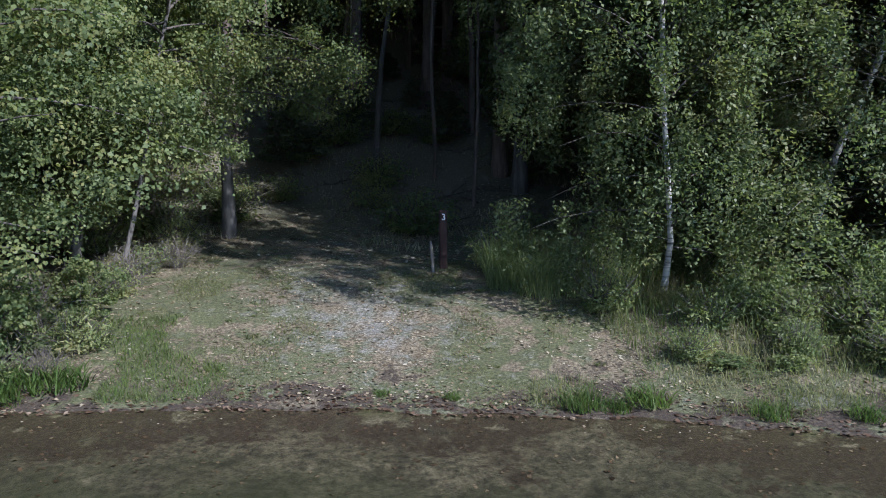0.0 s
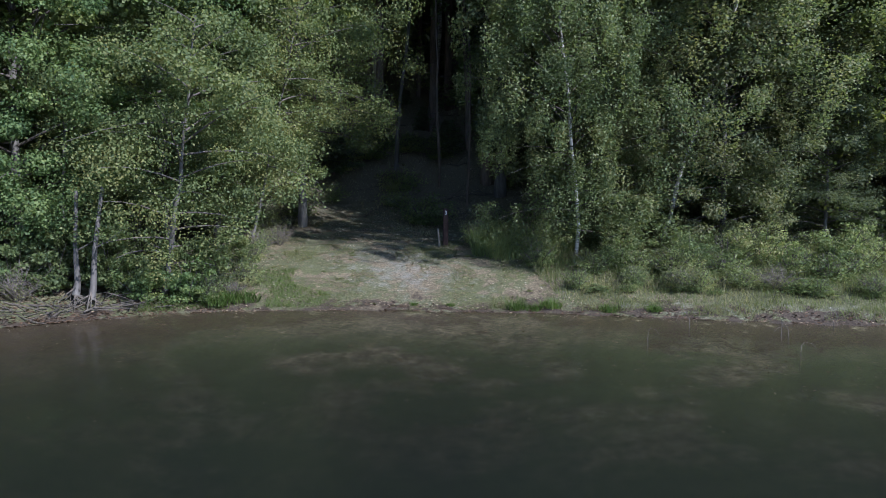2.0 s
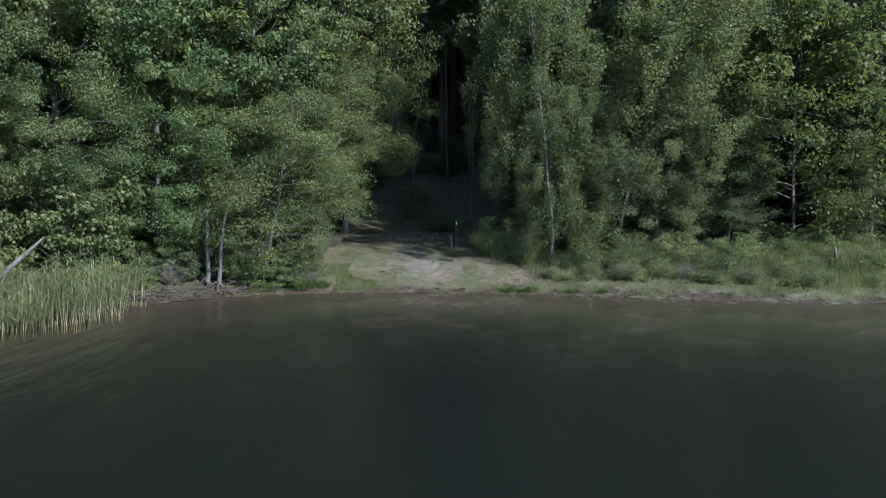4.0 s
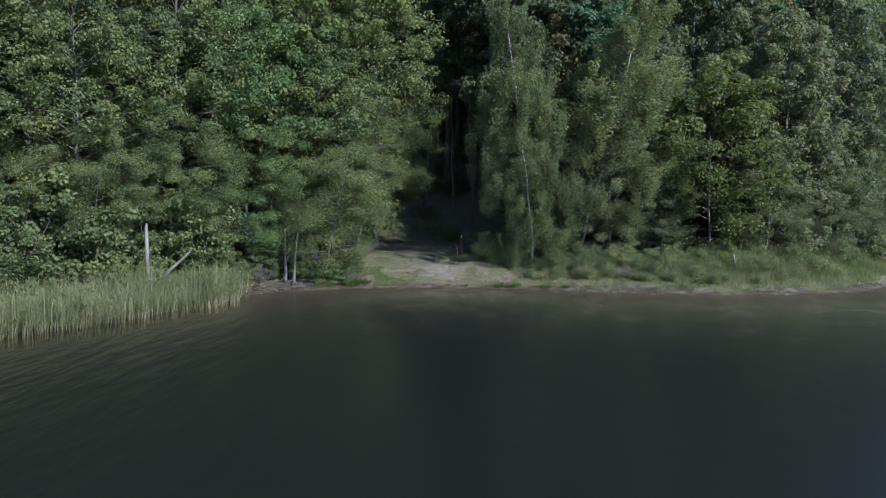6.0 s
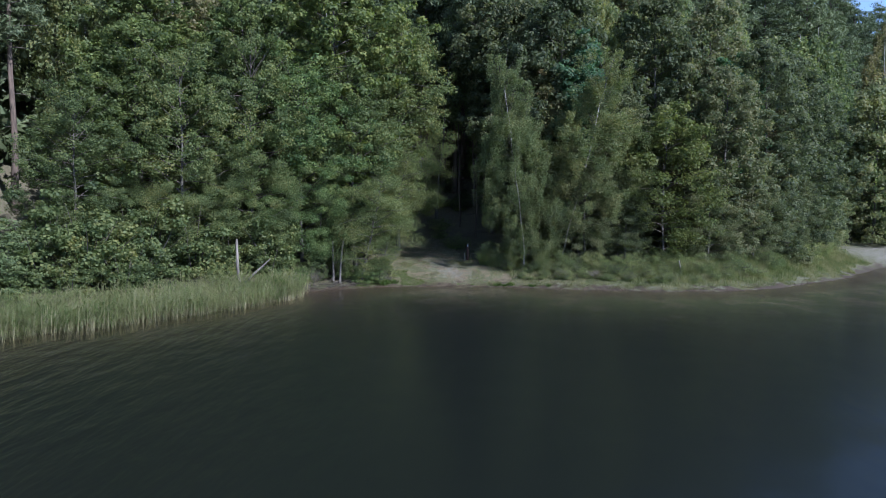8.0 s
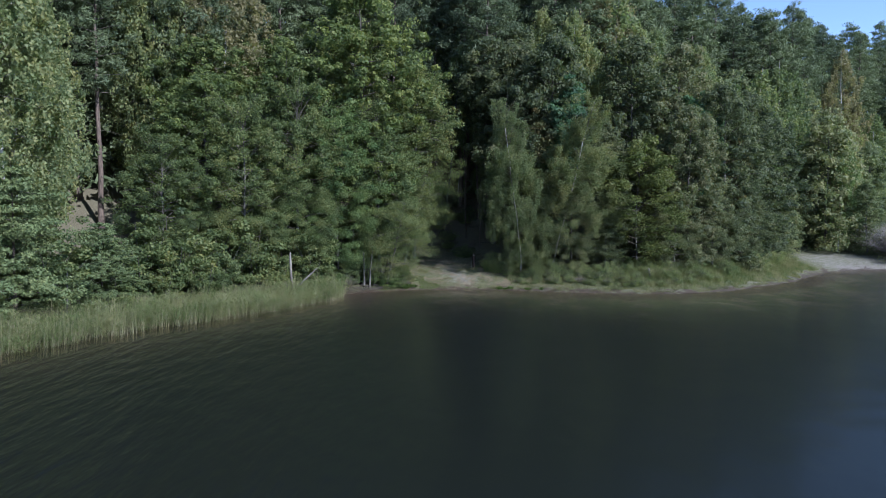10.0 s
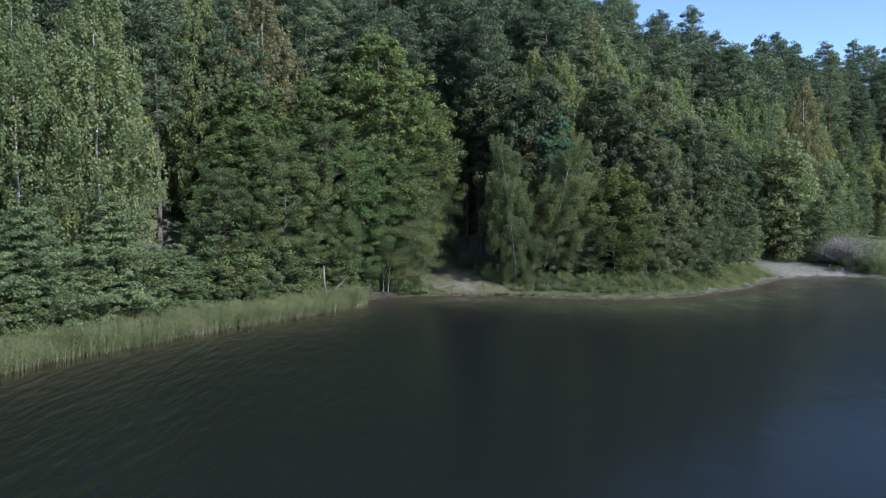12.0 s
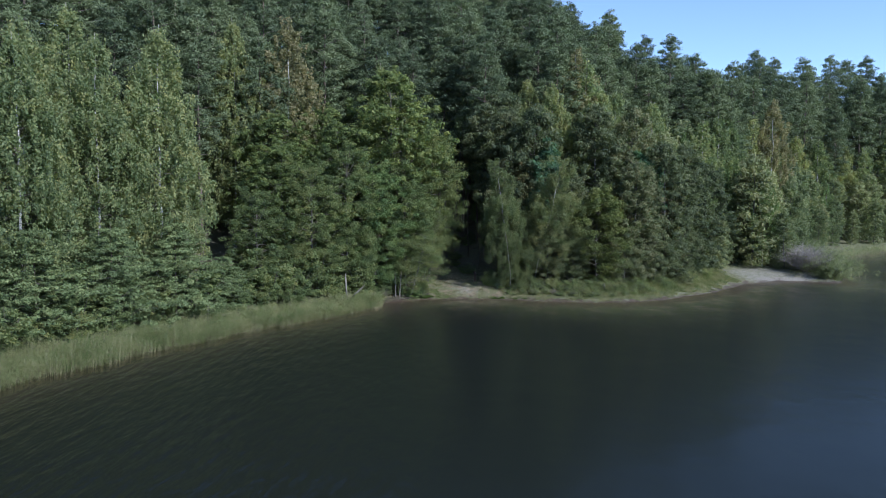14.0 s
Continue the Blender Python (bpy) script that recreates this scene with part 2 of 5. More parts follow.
PALE_WILLOW_LEAF = leaf_material("pale_willow_leaf", [(0.115, 0.14, 0.075), (0.17, 0.198, 0.108), (0.23, 0.25, 0.145)])
GRASS_BLADE = leaf_material("grass_blade", [(0.06, 0.088, 0.036), (0.11, 0.145, 0.056), (0.18, 0.19, 0.088), (0.3, 0.27, 0.17)], patch=0.9)
FRESH_GRASS = leaf_material("fresh_grass", [(0.045, 0.08, 0.022), (0.085, 0.135, 0.036), (0.145, 0.19, 0.06)])
REED_LEAF = leaf_material("reed_leaf", [(0.067, 0.103, 0.036), (0.119, 0.161, 0.060), (0.185, 0.217, 0.098), (0.275, 0.276, 0.149)], patch=0.6)
REED_STEM = leaf_material("reed_stem", [(0.144, 0.138, 0.070), (0.270, 0.255, 0.143), (0.444, 0.402, 0.259)], thin=0.1)
LITTER_LEAF = leaf_material("fallen_leaf", [(0.09, 0.064, 0.036), (0.2, 0.155, 0.095), (0.31, 0.27, 0.19), (0.44, 0.41, 0.33)], thin=0.05, patch=3.0)
ALDER_BARK = bark_material("alder_bark", (0.045, 0.042, 0.036), (0.155, 0.147, 0.13))
PINE_BARK = bark_material("pine_bark", (0.055, 0.044, 0.036), (0.19, 0.145, 0.115))
DEAD_WOOD = bark_material("dead_wood", (0.07, 0.062, 0.05), (0.25, 0.232, 0.2), 5.0)
GREY_BARK = bark_material("grey_bark", (0.05, 0.046, 0.04), (0.14, 0.132, 0.12), 9.0)
DRIFT_WOOD = bark_material("drift_wood", (0.04, 0.034, 0.027), (0.125, 0.108, 0.088))
DRY_STALK = bark_material("dry_stalk", (0.08, 0.07, 0.06), (0.2, 0.175, 0.15))
BIRCH_BARK = birch_material()
TWIG_BARK = bark_material("twig_bark", (0.05, 0.042, 0.035), (0.13, 0.115, 0.1))
GREY_TWIG = bark_material("grey_twig", (0.16, 0.148, 0.138), (0.29, 0.268, 0.25))
# Red-brown stain darkened with the shade in which the post stands
POST_PAINT = bark_material("shaded_red_brown_stain", (0.018, 0.009, 0.007), (0.04, 0.018, 0.014), 14.0)
WHITE_PAINT, *_paint = material("white_paint")
_paint[2].inputs["Base Color"].default_value, _paint[2].inputs["Roughness"].default_value = (0.75, 0.75, 0.73, 1), 0.6
GROUND = ground_material()
WATER = water_material()

# ---- terrain ----
# The water's edge from the far west bank round the landing to the point in the east; the lake lies on its right hand.
SHORE = np.array([(-150, -600), (-70, -130), (-42, -55), (-31, -30), (-26.5, -19.5), (-22, -11.5), (-17.5, -5), (-13.5, -0.5), (-10.8, 2.6), (-8.8, 5.1), (-7.2, 6.5), (-5.4, 7.6),
                  (-3.2, 7.9), (-1.5, 7.9), (0, 7.7), (2, 7.6), (4.4, 6.9), (7, 6.3), (10.5, 5.6), (14.3, 5.9), (18, 8), (24, 12.8), (29.3, 19.1), (33.7, 22), (37.5, 22.0),
                  (41.0, 20.3), (42.4, 23.0), (43.6, 29), (48, 39), (56, 51), (73, 66), (92, 73), (140, 90), (260, 120), (600, 200), (3500, 500)], float)
LAKE = np.vstack([SHORE, [(3500, -3500), (-400, -3500)]])
TRACK = np.array([(-0.4, 7.6), (-0.9, 9.5), (-1.6, 11.5), (-2.6, 14.5), (-4.2, 18.0), (-6.5, 23.0)], float)


def line_distance(p, line):
    best = np.full(len(p), 1e9)
    for a, b in zip(line[:-1], line[1:]):
        d = b - a
        u = np.clip(((p - a) @ d) / (d @ d), 0, 1)
        best = np.minimum(best, np.linalg.norm(p - a - u[:, None] * d, axis=1))
    return best


def in_lake(p):
    inside = np.zeros(len(p), bool)
    for a, b in zip(LAKE, np.roll(LAKE, -1, 0)):
        crosses = (a[1] > p[:, 1]) != (b[1] > p[:, 1])
        with np.errstate(divide="ignore", invalid="ignore"):
            inside ^= crosses & (p[:, 0] < (b[0] - a[0]) * (p[:, 1] - a[1]) / (b[1] - a[1]) + a[0])
    return inside


def inland(p):
    d = line_distance(p, SHORE)
    return np.where(in_lake(p), -d, d)


def waves(x, y, k, seed):
    """Smooth uneven swells of about 1/k metres."""
    r = np.random.RandomState(seed)
    out = np.zeros_like(x)
    for _ in range(7):
        a, f, ph = r.uniform(0, 6.28), k * r.uniform(0.6, 1.7), r.uniform(0, 6.28)
        out += np.sin((x * np.cos(a) + y * np.sin(a)) * f * 6.28 + ph)
    return out / 7


def heights(p):
    s = inland(p)
    x, y = p[:, 0], p[:, 1]
    hill = np.interp(s, [-60, -25, -10, -4, -1.0, 0, 0.5, 2.5, 5, 9, 13, 32, 48, 70, 100, 140, 3000], [-9, -6, -1.7, -0.5, -0.14, 0, 0.15, 0.75, 1.15, 1.65, 2.9, 14.5, 24.5, 33, 37, 38, 38])
    hill = np.where(s < 0, hill * np.interp(x, [1, 9], [1.0, 0.55]), hill)
    east = np.interp(x, [5, 40, 90], [1.0, 0.85, 0.8])
    hill = np.where(s > 6, 1.4 + (hill - 1.4) * east, hill)
    rough = np.interp(np.abs(s), [0, 0.4, 3, 15], [0.01, 0.05, 0.12, 0.35])
    return hill + rough * waves(x, y, 0.16, 3) + 0.045 * np.clip(np.abs(s), 0, 1) * waves(x, y, 0.9, 5) + 0.05 * np.clip(1 - np.abs(s), 0, 1) * waves(x, y, 1.1, 7)


def ground_at(x, y):
    return float(heights(np.array([(x, y)], float))[0])


def mesh_of(name, verts, faces, materials, smooth=False, index=None):
    verts, faces = np.asarray(verts, np.float32), np.asarray(faces, np.int32)
    me = bpy.data.meshes.new(name)
    k = faces.shape[1]
    me.vertices.add(len(verts))
    me.vertices.foreach_set("co", verts.ravel())
    me.loops.add(faces.size)
    me.loops.foreach_set("vertex_index", faces.ravel())
    me.polygons.add(len(faces))
    me.polygons.foreach_set("loop_start", np.arange(0, faces.size, k, dtype=np.int32))
    if smooth:
        me.polygons.foreach_set("use_smooth", np.ones(len(faces), bool))
    for m in materials:
        me.materials.append(m)
    if index is not None:
        me.polygons.foreach_set("material_index", np.asarray(index, np.int32))
    me.update(calc_edges=True)
    return me


def axis_lines(parts):
    out = []
    for a, b, n in parts:
        out.append(np.linspace(a, b, n, endpoint=False))
    return np.concatenate(out + [[parts[-1][1]]])


def grid_faces(nx, ny):
    i = np.arange(nx * ny).reshape(ny, nx)
    return np.stack([i[:-1, :-1], i[:-1, 1:], i[1:, 1:], i[1:, :-1]], -1).reshape(-1, 4)


def build_ground():
    xs = axis_lines([(-3500, -400, 5), (-400, -80, 10), (-80, -14, 60), (-14, 15, 190), (15, 90, 70), (90, 400, 20), (400, 3500, 6)])
    ys = axis_lines([(-3500, -300, 5), (-300, -60, 14), (-60, 2, 60), (2, 20, 120), (20, 90, 60), (90, 400, 20), (400, 3500, 6)])
    gx, gy = np.meshgrid(xs, ys)
    p = np.stack([gx.ravel(), gy.ravel()], 1)
    me = mesh_of("ground", np.column_stack([p, heights(p)]), grid_faces(len(xs), len(ys)), [GROUND], True)
    s = inland(p)
    d = line_distance(p, TRACK)
    track = np.clip(1.0 - d / 2.1, 0, 1) * np.interp(p[:, 1], [7.5, 8.8, 9.6, 10.8, 12, 18], [0.08, 0.24, 0.6, 0.62, 0.38, 0.1])
    beach = np.clip(1.6 - 1.4 * np.hypot((p[:, 0] - 35.2) / 6.2, (p[:, 1] - 23.8) / 3.6), 0, 0.7) + np.interp(p[:, 0], [2, 4, 14, 20], [0, 0.32, 0.32, 0.45]) * np.clip(1 - np.abs(s - 0.5) / 0.55, 0, 1)
    for key, v in (("inland", s), ("track", np.clip(track + beach, 0, 1.4)), ("turf", np.clip((np.abs(p[:, 0] + 1) - 4.5) / 3, 0, 1) * (s > 0.5) * (s < 12) * (1 - ((p[:, 0] < -5.2) & (p[:, 0] > -12.5) & (s < 3.5))))):
        me.attributes.new(key, "FLOAT", "POINT").data.foreach_set("value", v.astype(np.float32))
    tagged(new("ground", me), "sandy wooded lake bank with leaf litter and thin grass", "ground", kind="structure")


build_ground()


def build_water():
    xs = axis_lines([(-3500, -100, 4), (-100, -30, 14), (-30, 45, 150), (45, 120, 30), (120, 3500, 5)])
    ys = axis_lines([(-3500, -100, 4), (-100, -26, 24), (-26, 28, 150), (28, 110, 30), (110, 900, 5)])
    gx, gy = np.meshgrid(xs, ys)
    p = np.stack([gx.ravel(), gy.ravel()], 1)
    me = mesh_of("water", np.column_stack([p, np.zeros(len(p))]), grid_faces(len(xs), len(ys)), [WATER], True)
    me.attributes.new("depth", "FLOAT", "POINT").data.foreach_set("value", np.maximum(0, -heights(p)).astype(np.float32))
    tagged(new("water", me), "dark clear lake water with faint ripples", "water", kind="structure")


build_water()

# ---- plants ----
class Tubes:
    """Tapered round stems gathered into one mesh."""

    def __init__(self):
        self.verts, self.faces, self.n = [], [], 0

    def add(self, points, radii, sides=7):
        pts = np.asarray(points, float)
        tang = np.gradient(pts, axis=0)
        tang /= np.linalg.norm(tang, axis=1)[:, None] + 1e-9
        ref = np.array([1.0, 0, 0]) if abs(tang[:, 0]).mean() < 0.7 else np.array([0, 1.0, 0])
        u = np.cross(tang, ref)
        u /= np.linalg.norm(u, axis=1)[:, None] + 1e-9
        v = np.cross(tang, u)
        a = np.arange(sides) * 2 * np.pi / sides
        ring = u[:, None] * np.cos(a)[None, :, None] + v[:, None] * np.sin(a)[None, :, None]
        self.verts.append((pts[:, None] + ring * np.asarray(radii, float)[:, None, None]).reshape(-1, 3))
        i = self.n + np.arange(len(pts) * sides).reshape(len(pts), sides)
        j = np.roll(i, -1, 1)
        self.faces.append(np.stack([i[:-1], j[:-1], j[1:], i[1:]], -1).reshape(-1, 4))
        self.n += len(pts) * sides

    def mesh(self, name, mat):
        return mesh_of(name, np.concatenate(self.verts), np.concatenate(self.faces), [mat], True)


def unit(v):
    return v / (np.linalg.norm(v, axis=-1, keepdims=True) + 1e-9)


def leaf_quads(at, normal, along, size, aspect=0.62, fold=0.12):
    """One small folded blade for each place."""
    along = unit(along - normal * (along * normal).sum(1, keepdims=True))
    side = np.cross(normal, along)
    s = size[:, None]
    wide, w = at - along * s * 0.08, side * s * aspect * 0.55
    v = np.stack([at - along * s * 0.5, wide + w + normal * s * fold, at + along * s * 0.55, wide - w + normal * s * fold], 1)
    n = len(at)
    return v.reshape(-1, 3), np.arange(n * 4).reshape(n, 4)


def leaf_tris(at, normal, along, size, aspect=0.62):
    """One small pointed blade for each place, for trees that stay farther off."""
    along = unit(along - normal * (along * normal).sum(1, keepdims=True))
    side = np.cross(normal, along)
    s = size[:, None]
    v = np.stack([at - along * s * 0.35 - side * s * aspect * 0.62, at - along * s * 0.35 + side * s * aspect * 0.62, at + along * s * 0.75], 1)
    return v.reshape(-1, 3), np.arange(len(at) * 3).reshape(-1, 3)


def sprays(rng, centres, spread, counts, size, up=1.0, jitter=0.6, aspect=0.62, hang=False, far=False):
    """Leaves round spray centres: spread is an (n, 3) half-size."""
    idx = np.repeat(np.arange(len(centres)), counts)
    n = len(idx)
    off = unit(rng.normal(0, 1, (n, 3))) * (rng.uniform(0, 1, n) ** 0.33)[:, None] * spread[idx] * 0.85 + rng.normal(0, 0.09, (n, 3)) * spread[idx]
    if hang:
        off[:, 2] = -np.abs(off[:, 2]) * 1.4
    at = centres[idx] + off
    normal = unit(rng.normal(0, jitter, (n, 3)) + np.array([0, 0, up]) + (1.25 if not hang else 0.8) * off / (spread[idx] + 1e-6) * np.array([1, 1, 0.8]))
    along = rng.normal(0, 1, (n, 3)) + (np.array([0, 0, -1.5]) if hang else 0)
    return (leaf_tris if far else leaf_quads)(at, normal, along, size[idx] * rng.uniform(0.7, 1.3, n), aspect)


def trunk_line(rng, height, lean=(0, 0), wander=0.15, n=12):
    z = np.linspace(-0.25, height, n)
    u = np.clip(z / height, 0, 1)
    w = np.cumsum(rng.normal(0, wander / np.sqrt(n), (n, 2)), 0) * height * 0.1
    w -= w[0]
    return np.column_stack([w[:, 0] + lean[0] * u, w[:, 1] + lean[1] * u, z])


def on_line(line, z):
    return np.array([np.interp(z, line[:, 2], line[:, k]) for k in range(3)])


def plant(name, made, stem_mat, leaf_mat, label, category, group, where):
    """A tree or bush under one empty: its trunk, its branches and its crown."""
    trunk, branches, leaf_v, leaf_f = made
    root = new(name)
    if trunk.n:
        new("trunk", trunk.mesh("trunk", stem_mat)).parent = root
    limbs = tagged(new("branchwork", branches.mesh("branchwork", stem_mat if stem_mat in (GREY_TWIG, DRY_STALK) else TWIG_BARK)), kind="stuff")
    crown = tagged(new("crown", mesh_of("crown", leaf_v, leaf_f, [leaf_mat])), kind="stuff")
    limbs.parent = crown.parent = root
    root.matrix_basis = where
    return tagged(root, label, category, group)


def stand(x, y, turn=0.0, scale=1.0, wide=1.0, sink=0.0):
    return Matrix.Translation((x, y, ground_at(x, y) - sink)) @ Matrix.Rotation(turn, 4, "Z") @ Matrix.Diagonal((scale * wide, scale * wide, scale, 1))


def gather(rng, cen, spr, split, fine_share, leaves, low_size, high_size, **style):
    """Leaves for all sprays, finer ones below split metres."""
    cen, spr = np.array(cen), np.array(spr)
    low = cen[:, 2] < split
    vs, fs, n = [], [], 0
    for mask, share, size in ((low, fine_share, low_size), (~low, 1 - fine_share, high_size)):
        if not mask.any() or share <= 0:
            continue
        counts = np.maximum(3, rng.poisson(leaves * share / mask.sum(), mask.sum()))
        v, f = sprays(rng, cen[mask], spr[mask], counts, np.full(mask.sum(), size), **style)
        vs.append(v), fs.append(f + n)
        n += len(v)
    return np.concatenate(vs), np.concatenate(fs)


def envelope(rng, line, H, R, base, prof, n, inner=0.55):
    """Places spread over an uneven, lobed crown round the stem."""
    p1, p2, p3 = rng.uniform(0, 6.28, 3)
    out = []
    while len(out) < n:
        u, az = rng.uniform(0, 1), rng.uniform(0, 6.283)
        w = prof(u)
        if rng.uniform(0, 1) > w + 0.15:
            continue
        lobe = 1 + 0.17 * math.sin(2 * az + p1 + 2.5 * u) + 0.14 * math.sin(3 * az + p2 - 9 * u) + 0.1 * math.sin(5 * az + p3 + 14 * u)
        rad = R * w * lobe * rng.uniform(inner ** 2, 1) ** 0.5
        out.append(on_line(line, H * (base + (0.99 - base) * u)) + np.array([math.cos(az) * rad, math.sin(az) * rad, 0]))
    return out


def crown_profile(shape):
    if shape == "alder":
        return lambda u: (0.72 + 0.62 * u) if u < 0.44 else max(0.03, 1 - ((u - 0.44) / 0.575) ** 2.1) ** 0.7
    if shape == "birch":
        return lambda u: min(1.0, 0.62 + 1.4 * u) * max(0.0, 1 - u ** 2.0) ** 0.75
    return lambda u: min(1, 0.5 + 1.2 * u) * max(0.0, 1 - u ** 2.4) ** 0.7 + 0.1


def broadleaf(seed, H, R, base, n_limbs, leaves, leaf_low, leaf_high, split, girth=0.011, lean=(0, 0), shape="alder", upward=0.35, fine_share=0.5, spray=1.0, far=False):
    """Trunk, limbs and a tiered crown of leaf sprays."""
    rng = np.random.RandomState(seed)
    trunk, stems = Tubes(), Tubes()
    line = trunk_line(rng, H, lean)
    trunk.add(line, np.interp(line[:, 2], [-0.25, 0.3, H], [H * girth * 1.4, H * girth, 0.015]), 9)
    cen, spr = [], []
    profile = crown_profile(shape)
    for i in range(n_limbs):
        u = (i + rng.uniform(0, 1)) / n_limbs
        z = H * (base + (0.985 - base) * u)
        L = max(0.7, R * profile(u) * rng.uniform(0.6, 1.05))
        az = i * 2.39996 + rng.uniform(-0.5, 0.5)
        d = np.array([math.cos(az), math.sin(az), 0])
        side = np.array([-d[1], d[0], 0])
        root = on_line(line, z)
        rise = L * (upward * (0.3 + 1.3 * u) * rng.uniform(0.0, 1.7) + rng.uniform(-0.15, 0.3))
        ts = np.linspace(0, 1, 5)
        sway = side * L * rng.uniform(-0.15, 0.15)
        drop = 0.4 if shape == "birch" else 0.22
        pts = root + d * (L * ts)[:, None] + np.array([0, 0, 1]) * (rise * ts - drop * L * ts ** 2.2)[:, None] + sway * (ts ** 2)[:, None]
        stems.add(pts, np.linspace(0.015 + 0.008 * L * (1 - 0.5 * u), 0.005, 5) * (0.5 if shape == "birch" else 0.9), 5)
        for t in rng.uniform(0.25, 1.0, int(1 + L * (1.3 if shape == "birch" else 0.8))) ** 0.7:
            c = np.array([np.interp(t, ts, pts[:, q]) for q in range(3)])
            c = c + side * rng.uniform(-0.38, 0.38) * L * (1.2 - t * 0.6) + np.array([0, 0, rng.uniform(-0.3, 0.35)])
            r = (rng.uniform(0.4, 0.9) if shape == "birch" else rng.uniform(0.5, 1.1)) * spray
            cen.append(c)
            spr.append((r * 0.45, r * 0.45, r * 1.45) if shape == "birch" else (r * 0.95, r * 0.95, r * 0.6))
    for c in envelope(rng, line, H, R, base, profile, int(len(cen) * (0.9 if shape == "birch" else 0.75))):
        r = (rng.uniform(0.4, 0.9) if shape == "birch" else rng.uniform(0.55, 1.3)) * spray
        cen.append(c)
        spr.append((r * 0.45, r * 0.45, r * 1.45) if shape == "birch" else (r, r, r * 0.6))
    style = dict(up=0.25, jitter=0.5 if leaf_low < 0.1 else 0.36, aspect=0.72 if far else 0.58, hang=True) if shape == "birch" else dict(up=0.45, jitter=0.55 if leaf_low < 0.13 else 0.36, aspect=0.95 if far else 0.7)
    return (trunk, stems) + gather(rng, cen, spr, split, fine_share, leaves, leaf_low, leaf_high, far=far, **style)


def pine(seed, H, R, base, n_limbs, needles, size=0.45, girth=0.009):
    rng = np.random.RandomState(seed)
    trunk, stems = Tubes(), Tubes()
    line = trunk_line(rng, H, wander=0.08)
    trunk.add(line, np.interp(line[:, 2], [-0.25, 0.4, H], [H * girth * 1.3, H * girth, 0.03]), 8)
    cen, spr = [], []
    for i in range(n_limbs):
        u = (i + rng.uniform(0, 1)) / n_limbs
        z = H * (base + (0.99 - base) * u)
        L = R * (min(1, 0.5 + 1.2 * u) * (1 - u ** 2.4) ** 0.7 + 0.1) * rng.uniform(0.5, 1.2)
        az = i * 2.39996 + rng.uniform(-0.6, 0.6)
        d = np.array([math.cos(az), math.sin(az), 0])
        side = np.array([-d[1], d[0], 0])
        ts = np.linspace(0, 1, 4)
        pts = on_line(line, z) + d * (L * ts)[:, None] + np.array([0, 0, 1]) * (L * (0.2 + 0.4 * u) * ts - 0.15 * L * ts ** 2)[:, None]
        stems.add(pts, np.linspace(0.03 + 0.008 * L, 0.01, 4), 3)
        for t in rng.uniform(0.35, 1.05, int(1 + L * 0.9)):
            c = np.array([np.interp(t, ts, pts[:, q]) for q in range(3)])
            cen.append(c + side * rng.uniform(-0.4, 0.4) * L * 0.8 + np.array([0, 0, rng.uniform(0, 0.3)]))
            r = rng.uniform(0.5, 0.95)
            spr.append((r, r, r * 0.5))
    for c in envelope(rng, line, H, R, base, crown_profile("pine"), int(len(cen) * 1.0), 0.4):
        r = rng.uniform(0.45, 0.95)
        cen.append(c)
        spr.append((r, r, r * 0.45))
    # dead stubs below the crown
    for i in range(9):
        z, az, L = H * rng.uniform(0.14, base), rng.uniform(0, 6.28), rng.uniform(0.5, 1.6)
        ts = np.linspace(0, 1, 3)
        pts = on_line(line, z) + np.array([math.cos(az), math.sin(az), 0]) * (L * ts)[:, None] + np.array([0, 0, -0.2]) * (L * ts ** 2)[:, None]
        stems.add(pts, [0.025, 0.015, 0.006], 4)
    return (trunk, stems) + gather(rng, cen, spr, 0, 0, needles, size, size, up=0.5, jitter=0.7, aspect=0.26, far=True)


def young_conifer(seed, H, R, needles, size=0.2):
    rng = np.random.RandomState(seed)
    trunk, stems = Tubes(), Tubes()
    line = trunk_line(rng, H, wander=0.05)
    trunk.add(line, np.interp(line[:, 2], [-0.25, H], [H * 0.012, 0.01]), 7)
    cen, spr = [], []
    for w in range(int(H * 1.9)):
        u = w / (H * 1.9)
        z = H * (0.03 + 0.95 * u)
        for b in range(7):
            L = R * (1 - u ** 1.7) ** 0.8 * rng.uniform(0.45, 1.25) + 0.15
            az = b * 0.9 + w * 0.7 + rng.uniform(-0.4, 0.4)
            d = np.array([math.cos(az), math.sin(az), 0])
            side = np.array([-d[1], d[0], 0])
            ts = np.linspace(0, 1, 4)
            lift = rng.uniform(0.0, 0.35)
            pts = on_line(line, z) + d * (L * ts)[:, None] + np.array([0, 0, 1]) * (lift * L * ts - 0.15 * L * ts ** 2)[:, None]
            stems.add(pts, np.linspace(0.016, 0.005, 4), 4)
            for t in np.linspace(0.25, 1, int(2 + L * 2.2)):
                c = np.array([np.interp(t, ts, pts[:, q]) for q in range(3)])
                cen.append(c + side * rng.uniform(-0.3, 0.3) * L + np.array([0, 0, rng.uniform(-0.1, 0.15)]))
                r = 0.22 + 0.32 * t * min(1, L)
                spr.append((r, r, r * 0.42))
    return (trunk, stems) + gather(rng, cen, spr, 0, 0, needles, size, size, up=0.5, jitter=0.45, aspect=0.42, far=True)


